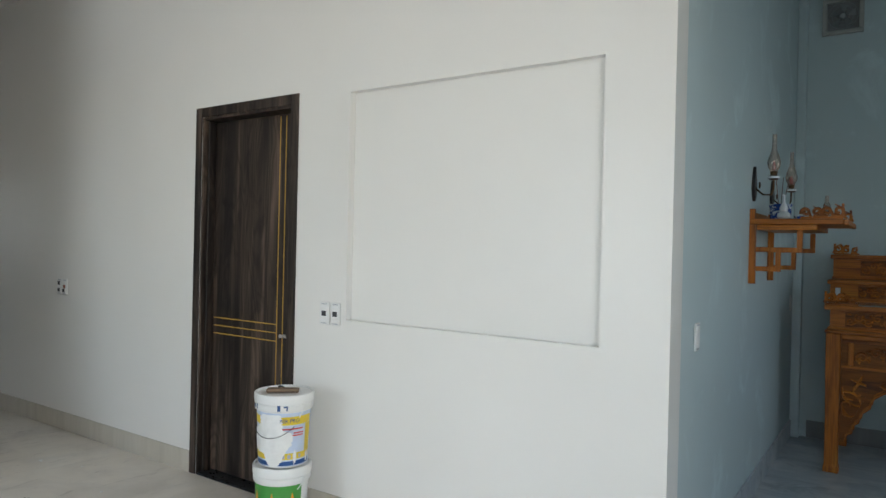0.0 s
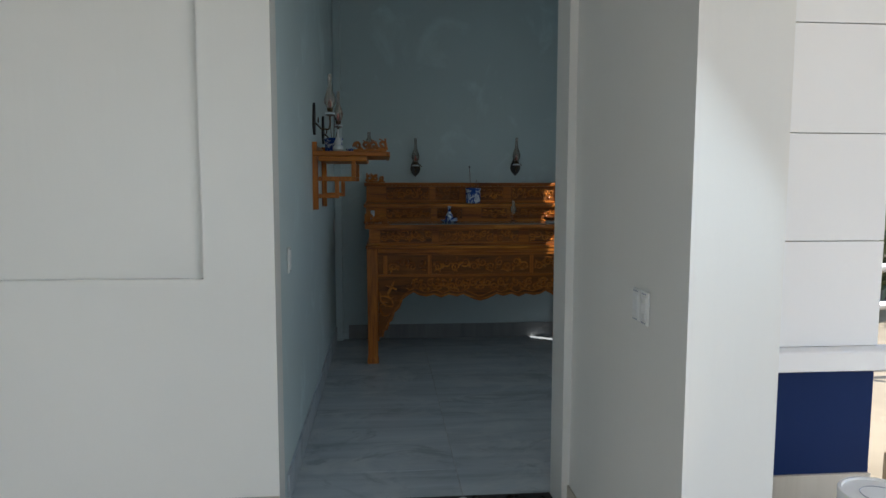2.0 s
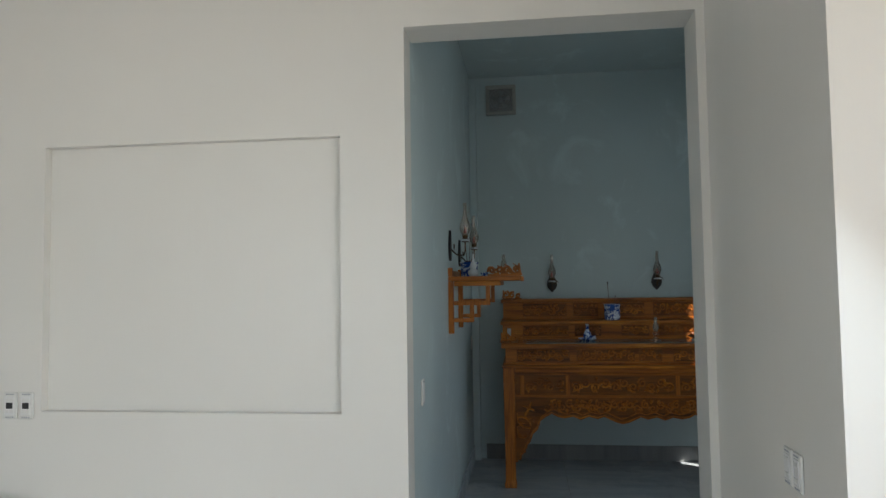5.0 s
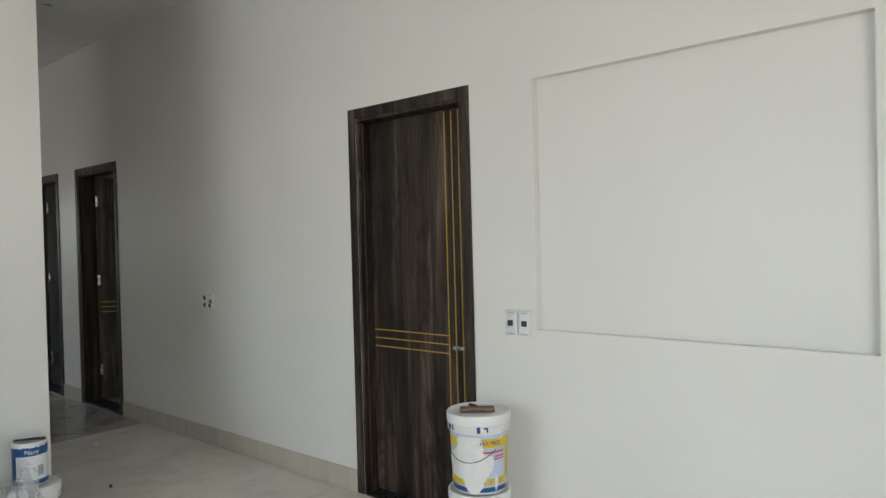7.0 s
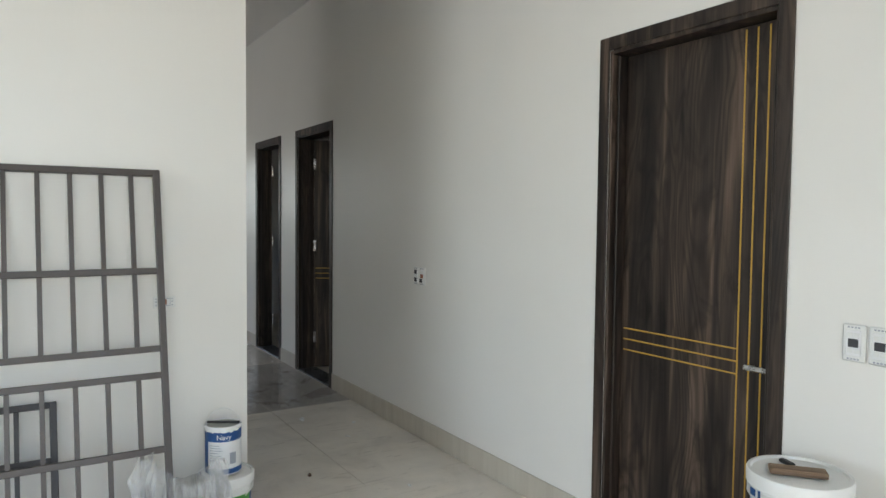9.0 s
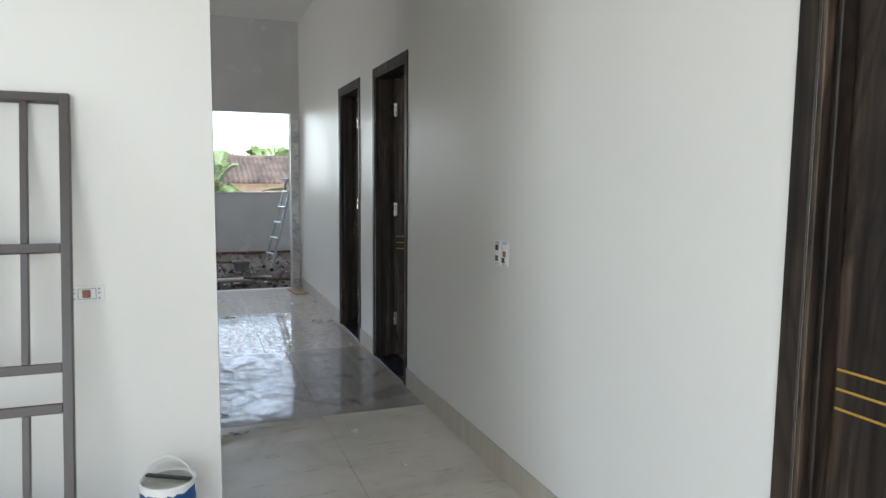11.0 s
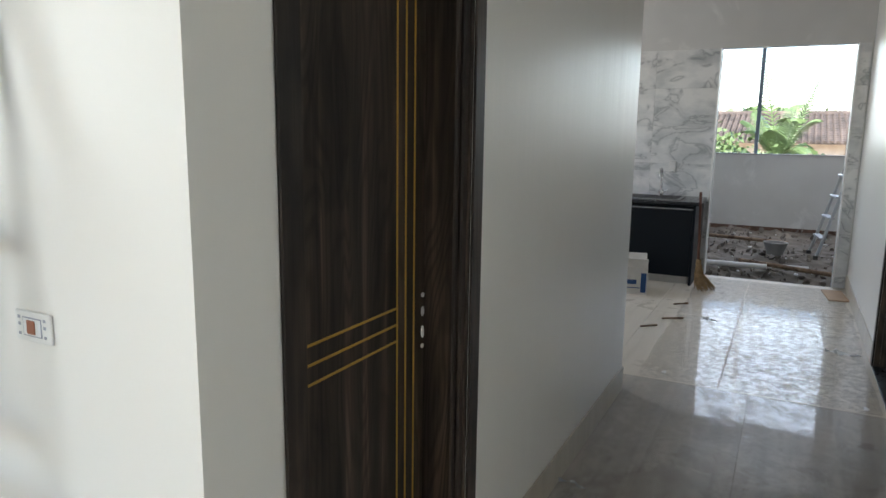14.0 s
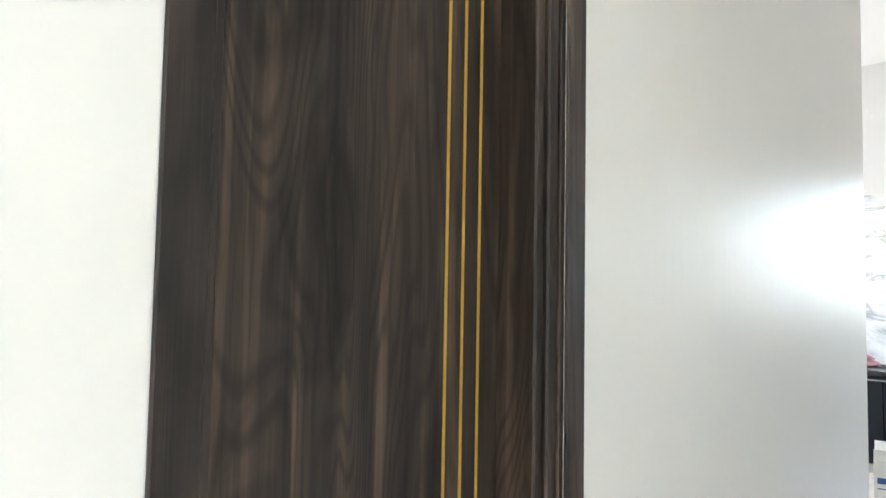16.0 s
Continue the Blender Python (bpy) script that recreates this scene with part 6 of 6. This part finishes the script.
def frond(bm, base, yaw, length, rise, droop, leaflet, seg=30):
    """A palm frond: rib with paired narrow leaflets."""
    pts = []
    for i in range(seg + 1):
        t = i / seg
        d = length * t
        pts.append(Vector((base[0] + d * math.cos(yaw) * (1 - 0.15 * t), base[1] + d * math.sin(yaw) * (1 - 0.15 * t), base[2] + rise * t - droop * t * t)))
    tube(pts, 0.018, 5, bm, lambda t: 1.1 - t)
    side = Vector((-math.sin(yaw), math.cos(yaw), 0))
    for i in range(2, seg):
        t = i / seg
        ln = 0.75 * leaflet * math.sin(math.pi * (0.12 + 0.85 * t)) + 0.05
        fwd = (pts[i + 1] - pts[i - 1]).normalized()
        for s in (-1, 1):
            tip = pts[i] + s * side * ln * 0.75 + fwd * ln * 0.6 - Vector((0, 0, ln * 0.35))
            a = pts[i] + fwd * 0.014
            b = pts[i] - fwd * 0.014
            mid = (pts[i] + tip) / 2 + Vector((0, 0, 0.03))
            v = [bm.verts.new(q) for q in (b, mid - fwd * 0.016, tip, mid + fwd * 0.016, a)]
            bm.faces.new(v)


def palm(m, height, seed, label, n=14, length=1.9):
    rnd = random.Random(seed)
    p = thing("palm_tree", m, label, "palm tree", "palm trees behind the house")
    part("trunk", tube([(0.08 * math.sin(i), 0, height * i / 8) for i in range(9)], 0.11, 10, None, lambda t: 1.2 - 0.5 * t), M_bark, p, smooth=True)
    bm = bmesh.new()
    for i in range(n):
        frond(bm, (0, 0, height), 2 * math.pi * i / n + rnd.random() * 0.4, length * (0.8 + 0.35 * rnd.random()), 1.3 + 1.6 * rnd.random(), 0.5 + 1.2 * rnd.random(), 0.5)
    part("crown", bm, M_leaf if seed % 2 else M_leaf_y, p, "feathery green fronds")
    return p


def banana(m, height, seed, label):
    rnd = random.Random(seed)
    p = thing("banana_plant", m, label, "banana plant", "banana plants behind the house")
    part("stem", tube([(0, 0, 0), (0.03, 0, height * 0.5), (0, 0.02, height)], 0.09, 10, None, lambda t: 1.1 - 0.4 * t), M_leaf_y, p, smooth=True)
    for i in range(8):
        yaw = 2 * math.pi * i / 8 + rnd.random() * 0.5
        ln, rise, drp = 1.2 + 0.5 * rnd.random(), 0.6 + 0.9 * rnd.random(), 0.3 + 1.1 * rnd.random()
        bm = bmesh.new()
        side = Vector((-math.sin(yaw), math.cos(yaw), 0))
        prev = None
        for k in range(11):
            t = k / 10
            c = Vector((ln * t * math.cos(yaw), ln * t * math.sin(yaw), height + rise * t - drp * t * t))
            w = 0.03 + 0.23 * math.sin(math.pi * min(1, 0.1 + 0.88 * t)) * (0.85 + 0.25 * rnd.random())
            cur = [bm.verts.new(c - side * w + Vector((0, 0, 0.10 * w / 0.25))), bm.verts.new(c), bm.verts.new(c + side * w + Vector((0, 0, 0.10 * w / 0.25)))]
            if prev:
                bm.faces.new((prev[0], prev[1], cur[1], cur[0]))
                bm.faces.new((prev[1], prev[2], cur[2], cur[1]))
            prev = cur
        part("leaf", bm, M_leaf if rnd.random() < 0.45 else M_leaf_y, p, smooth=True)
    return p


def leafy(name, m, rx, ry, rz, count, seed, label, category, trunk=0.0, size=0.12, mt=None, group=""):
    rnd = random.Random(seed)
    t = thing(name, m, label, category, group)
    if trunk:
        bm = tube([(0, 0, 0), (0.05, 0.04, trunk * 0.5), (0, 0, trunk + rz * 0.5)], 0.10, 8, None, lambda q: 1.2 - 0.7 * q)
        for k in range(5):
            a = k * 1.26 + rnd.random()
            tube([(0, 0, trunk * 0.8), (rx * 0.3 * math.cos(a), ry * 0.3 * math.sin(a), trunk + rz * 0.2), (rx * 0.7 * math.cos(a), ry * 0.7 * math.sin(a), trunk + rz * (0.3 + 0.5 * rnd.random()))], 0.05, 6, bm, lambda q: 1.1 - 0.8 * q)
        part("trunk", bm, M_bark, t, smooth=True)
    verts, faces = [], []
    clumps = [(rnd.gauss(0, 0.45), rnd.gauss(0, 0.45), rnd.gauss(0, 0.4)) for _ in range(max(6, count // 60))]
    for i in range(count):
        cx, cy, cz = clumps[i % len(clumps)]
        p = Vector(((cx + rnd.gauss(0, 0.16)) * rx, (cy + rnd.gauss(0, 0.16)) * ry, trunk + rz + (cz + rnd.gauss(0, 0.16)) * rz))
        p.z = max(p.z, 0.02)
        e = Euler((rnd.random() * 6.28, rnd.random() * 6.28, rnd.random() * 6.28)).to_matrix()
        s = size * (0.6 + 0.8 * rnd.random())
        n0 = len(verts)
        for q in ((-0.45, 0, 0), (0, -0.8, 0.1), (0.45, 0, 0), (0, 0.9, 0.12)):
            verts.append(p + e @ (Vector(q) * s))
        faces.append((n0, n0 + 1, n0 + 2, n0 + 3))
    me = bpy.data.meshes.new("crown")
    me.from_pydata(verts, [], faces)
    me.materials.append(mt or M_leaf)
    o = new("crown", me)
    o.parent = t
    return t


palm(pose(-20.0, 2.60, -0.3), 1.05, 5, "young coconut palm with feathery fronds", 17, 0.95)
palm(pose(-23.5, 5.9, -0.3), 0.5, 3, "low green palm behind the house", 12, 0.9)
banana(pose(-20.0, 3.80, -0.3) @ Matrix.Scale(0.56, 4), 1.75, 5, "banana plant with broad torn leaves")
banana(pose(-19.3, 5.3, -0.3), 1.0, 6, "banana plant with broad yellowing leaves")
banana(pose(-19.0, 5.2, -0.3) @ Matrix.Scale(0.7, 4), 1.35, 9, "short banana plant with broad leaves")
for k, (x, y, rx, rz, n) in enumerate(((-18.5, 1.6, 1.1, 0.75, 3000), (-20.5, 0.6, 1.2, 0.8, 2800), (-21.5, 3.0, 1.0, 0.6, 2000), (-19.5, 6.3, 1.2, 0.7, 2400), (-22.0, 5.6, 1.1, 0.7, 900))):
    leafy("bush", pose(x, y, -0.3), rx, rx, rz, n, 40 + k, "dense green shrub behind the house", "shrub", 0, 0.085, M_leaf_y if k == 3 else M_leaf, "shrubs behind the house")
for k, (x, y, h) in enumerate(((-52, -6, 2.6), (-55, 2, 3.0), (-50, 8, 2.8), (-54, 15, 3.2), (-52, 22, 2.9), (-50, -14, 3.0))):
    leafy("tree", pose(x, y, -0.3), 5.0, 5.0, 0.95, 1500, 60 + k, "distant broad green tree", "tree", h - 1.6, 0.5, M_leaf, "distant trees")

# neighbour's tiled roof
M_roof = plain("weathered_clay_tile", (0.075, 0.058, 0.050), 0.9, 0, 0.7, 1.6)
M_brick = plain("pale_rendered_wall", (0.45, 0.38, 0.32), 0.9, 0, 0.2, 3)
nb = thing("neighbour_house", pose(-33.0, 4.0, -0.3), "low house with weathered clay tile roof", "house")
part("wall", box(-3.0, -6.5, 0, 2.6, 9.0, 1.55), M_brick, nb)
part("roof_slab", prism([(-3.6, 1.45), (-0.2, 2.48), (3.2, 1.45), (3.2, 1.51), (-0.2, 2.56), (-3.6, 1.51)], -7.0, 9.5), M_roof, nb, "pitched clay roof")
bm = bmesh.new()
for k in range(17):
    x0 = 3.25 - 3.4 * k / 17
    z0 = 1.50 + 1.05 * k / 17
    for j in range(84):
        y = -7.0 + 16.5 * j / 84
        tube([(x0, y + 0.1, z0 + 0.045), (x0 - 0.24, y + 0.1, z0 + 0.085)], 0.085, 6, bm, None, 0.5)
t = part("roof_tile", bm, M_roof, nb, "overlapping rounded clay tiles")
t["kind"] = "stuff"
part("ridge", tube([(-0.2, -7.0, 2.56), (-0.2, 9.5, 2.56)], 0.13, 10), M_roof, nb, smooth=True)

# yard side greenery seen past the facade
leafy("bush", pose(7.5, 9.5, -0.3), 2.2, 2.2, 1.0, 1600, 81, "sunlit yellow-green shrub beyond the yard", "shrub", 0, 0.18, M_leaf_y, "shrubs beyond the yard")
leafy("bush", pose(10.5, 10.5, -0.3), 2.5, 2.5, 1.6, 1600, 82, "sunlit green shrub beyond the yard", "shrub", 0, 0.2, M_leaf, "shrubs beyond the yard")
leafy("tree", pose(13, 15, -0.3), 3.5, 3.5, 2.0, 2600, 83, "leafy tree beyond the yard", "tree", 2.0, 0.26, M_leaf, "trees beyond the yard")

# ---------------------------------------------------------------- ceiling fittings
for x, y in ((-5.61, 2.757), (-8.4, 2.757), (-2.0, 1.2)):
    dl = thing("downlight", pose(x, y, CEIL), "small unlit recessed ceiling downlight", "ceiling light", "ceiling downlights")
    part("rim", lathe([(0.030, -0.001), (0.050, -0.004), (0.050, -0.008), (0.034, -0.009), (0.030, -0.004)], 24), M_plastic, dl, smooth=True)
    part("lens", lathe([(0.0, -0.003), (0.030, -0.003), (0.030, -0.0012), (0.0, -0.0012)], 20), M_grey_print, dl)

tagged(link("trim_utility_footing", box(-14.1995, 0.61, -0.1, -14.185, 4.59, 0.075), plain("brown_brick_footing", (0.16, 0.095, 0.07), 0.95, 0, 0.5, 14, 0.5)), "bare brown brick footing below the plaster", "footing", kind="structure")
rs_ = random.Random(21)
bm = bmesh.new()
for i in range(260):
    x, y, s = 1.35 + 1.1 * rs_.random(), 3.12 + 0.26 * rs_.random(), 0.006 + 0.022 * rs_.random() ** 2
    bmesh.ops.create_icosphere(bm, subdivisions=1, radius=s, matrix=pose(x, y, -0.05 + s * 0.3, rs_.random() * 180, rs_.random() * 180, 0) @ Matrix.Diagonal((1.2, 0.9, 0.6, 1)))
tagged(link("mortar_crumbs", bm, M_concrete), "grey mortar crumbs at the facade foot", "rubble", kind="stuff")
for k, (x, y, s) in enumerate(((0.36, 3.44, 0.05), (0.42, 3.52, 0.035), (0.60, 3.56, 0.02), (0.30, 3.50, 0.03))):
    rnd = random.Random(k + 90)
    bm = bmesh.new()
    f = bm.faces.new([bm.verts.new((x + s * (0.5 + 0.6 * rnd.random()) * math.cos(2 * math.pi * i / 9), y + 0.35 * s * (0.5 + 0.6 * rnd.random()) * math.sin(2 * math.pi * i / 9), 0.0112)) for i in range(9)])
    ex = bmesh.ops.extrude_face_region(bm, geom=[f])
    bmesh.ops.translate(bm, vec=(0, 0, 0.0012), verts=[v for v in ex["geom"] if isinstance(v, bmesh.types.BMVert)])
    tagged(link("paint_splash", bm, M_wet_paint), "dried white paint splash on the black threshold", "paint splash")

# ---------------------------------------------------------------- floors, tile by tile
def tiled_floor(name, xs, ys, material, label, top=0.0):
    base = link(name, box(xs[0], ys[0], top - 0.12, xs[-1], ys[-1], top - 0.004), M_grout)
    tagged(base, label, "floor", kind="structure")
    cache = {}
    for x0, x1 in zip(xs, xs[1:]):
        for y0, y1 in zip(ys, ys[1:]):
            key = (round(x1 - x0, 3), round(y1 - y0, 3))
            if key not in cache:
                hw, hd = key[0] / 2 - 0.0012, key[1] / 2 - 0.0012
                bm = box(-hw, -hd, -0.008, hw, hd, 0.0, 0.001)
                bmesh.ops.recalc_face_normals(bm, faces=bm.faces)
                me = bpy.data.meshes.new("tile")
                bm.to_mesh(me)
                bm.free()
                me.materials.append(material)
                cache[key] = me
            t = new("tile", cache[key])
            t.parent = base
            t.location = ((x0 + x1) / 2, (y0 + y1) / 2, top)
    return base


def steps(a, b, first, size):
    v = [a]
    x = first
    while x > a:
        x -= size
    x += size
    while x < b - 1e-3:
        if x - v[-1] > 1e-3:
            v.append(x)
        x += size
    return v + [b]


tiled_floor("floor", steps(-4.02, XE, -0.221, 1.205), steps(-3.0, YN + 0.0, 2.48, 1.80), M_tile, "dusty cream stone-look floor tiles")
tiled_floor("floor_hall", steps(-7.174, -5.61, -5.61, 1.564), [YS - 0.15, 2.757, YN], M_tile_hall, "glossy grey corridor tiles under dusty film")
tiled_floor("floor_hall_far", steps(-10.44, -7.174, -7.174, 1.564), [YS - 0.15, 2.602, YN], M_tile_far, "glossy beige corridor tiles under crumpled film")
tiled_floor("floor_hall_mouth", [-5.61, -4.02], [YS - 0.15, 2.757, YN], M_tile, "dusty cream tiles at the corridor mouth")
tiled_floor("floor_kitchen", steps(-10.44, -6.93, -8.91, 1.63), steps(-1.5, YS - 0.15, 1.2, 0.9), M_tile_far, "glossy beige kitchen floor tiles")
tiled_floor("floor_altar", steps(-0.165, 2.30, 0.605, 0.86), steps(YN + 0.19, YA, 3.89, 0.855), M_tile_altar, "matt slate-grey altar room floor tiles")
tiled_floor("floor_bedroom", steps(-10.44, -0.315, -8.0, 1.63), steps(YN, 6.75, 4.4, 0.9), M_tile, "cream bedroom floor tiles")
tiled_floor("floor_inner_room", steps(-6.93, XW, -5.6, 1.63), steps(-2.2, YS - 0.15, 0.6, 0.9), M_tile, "cream floor tiles of the inner room")
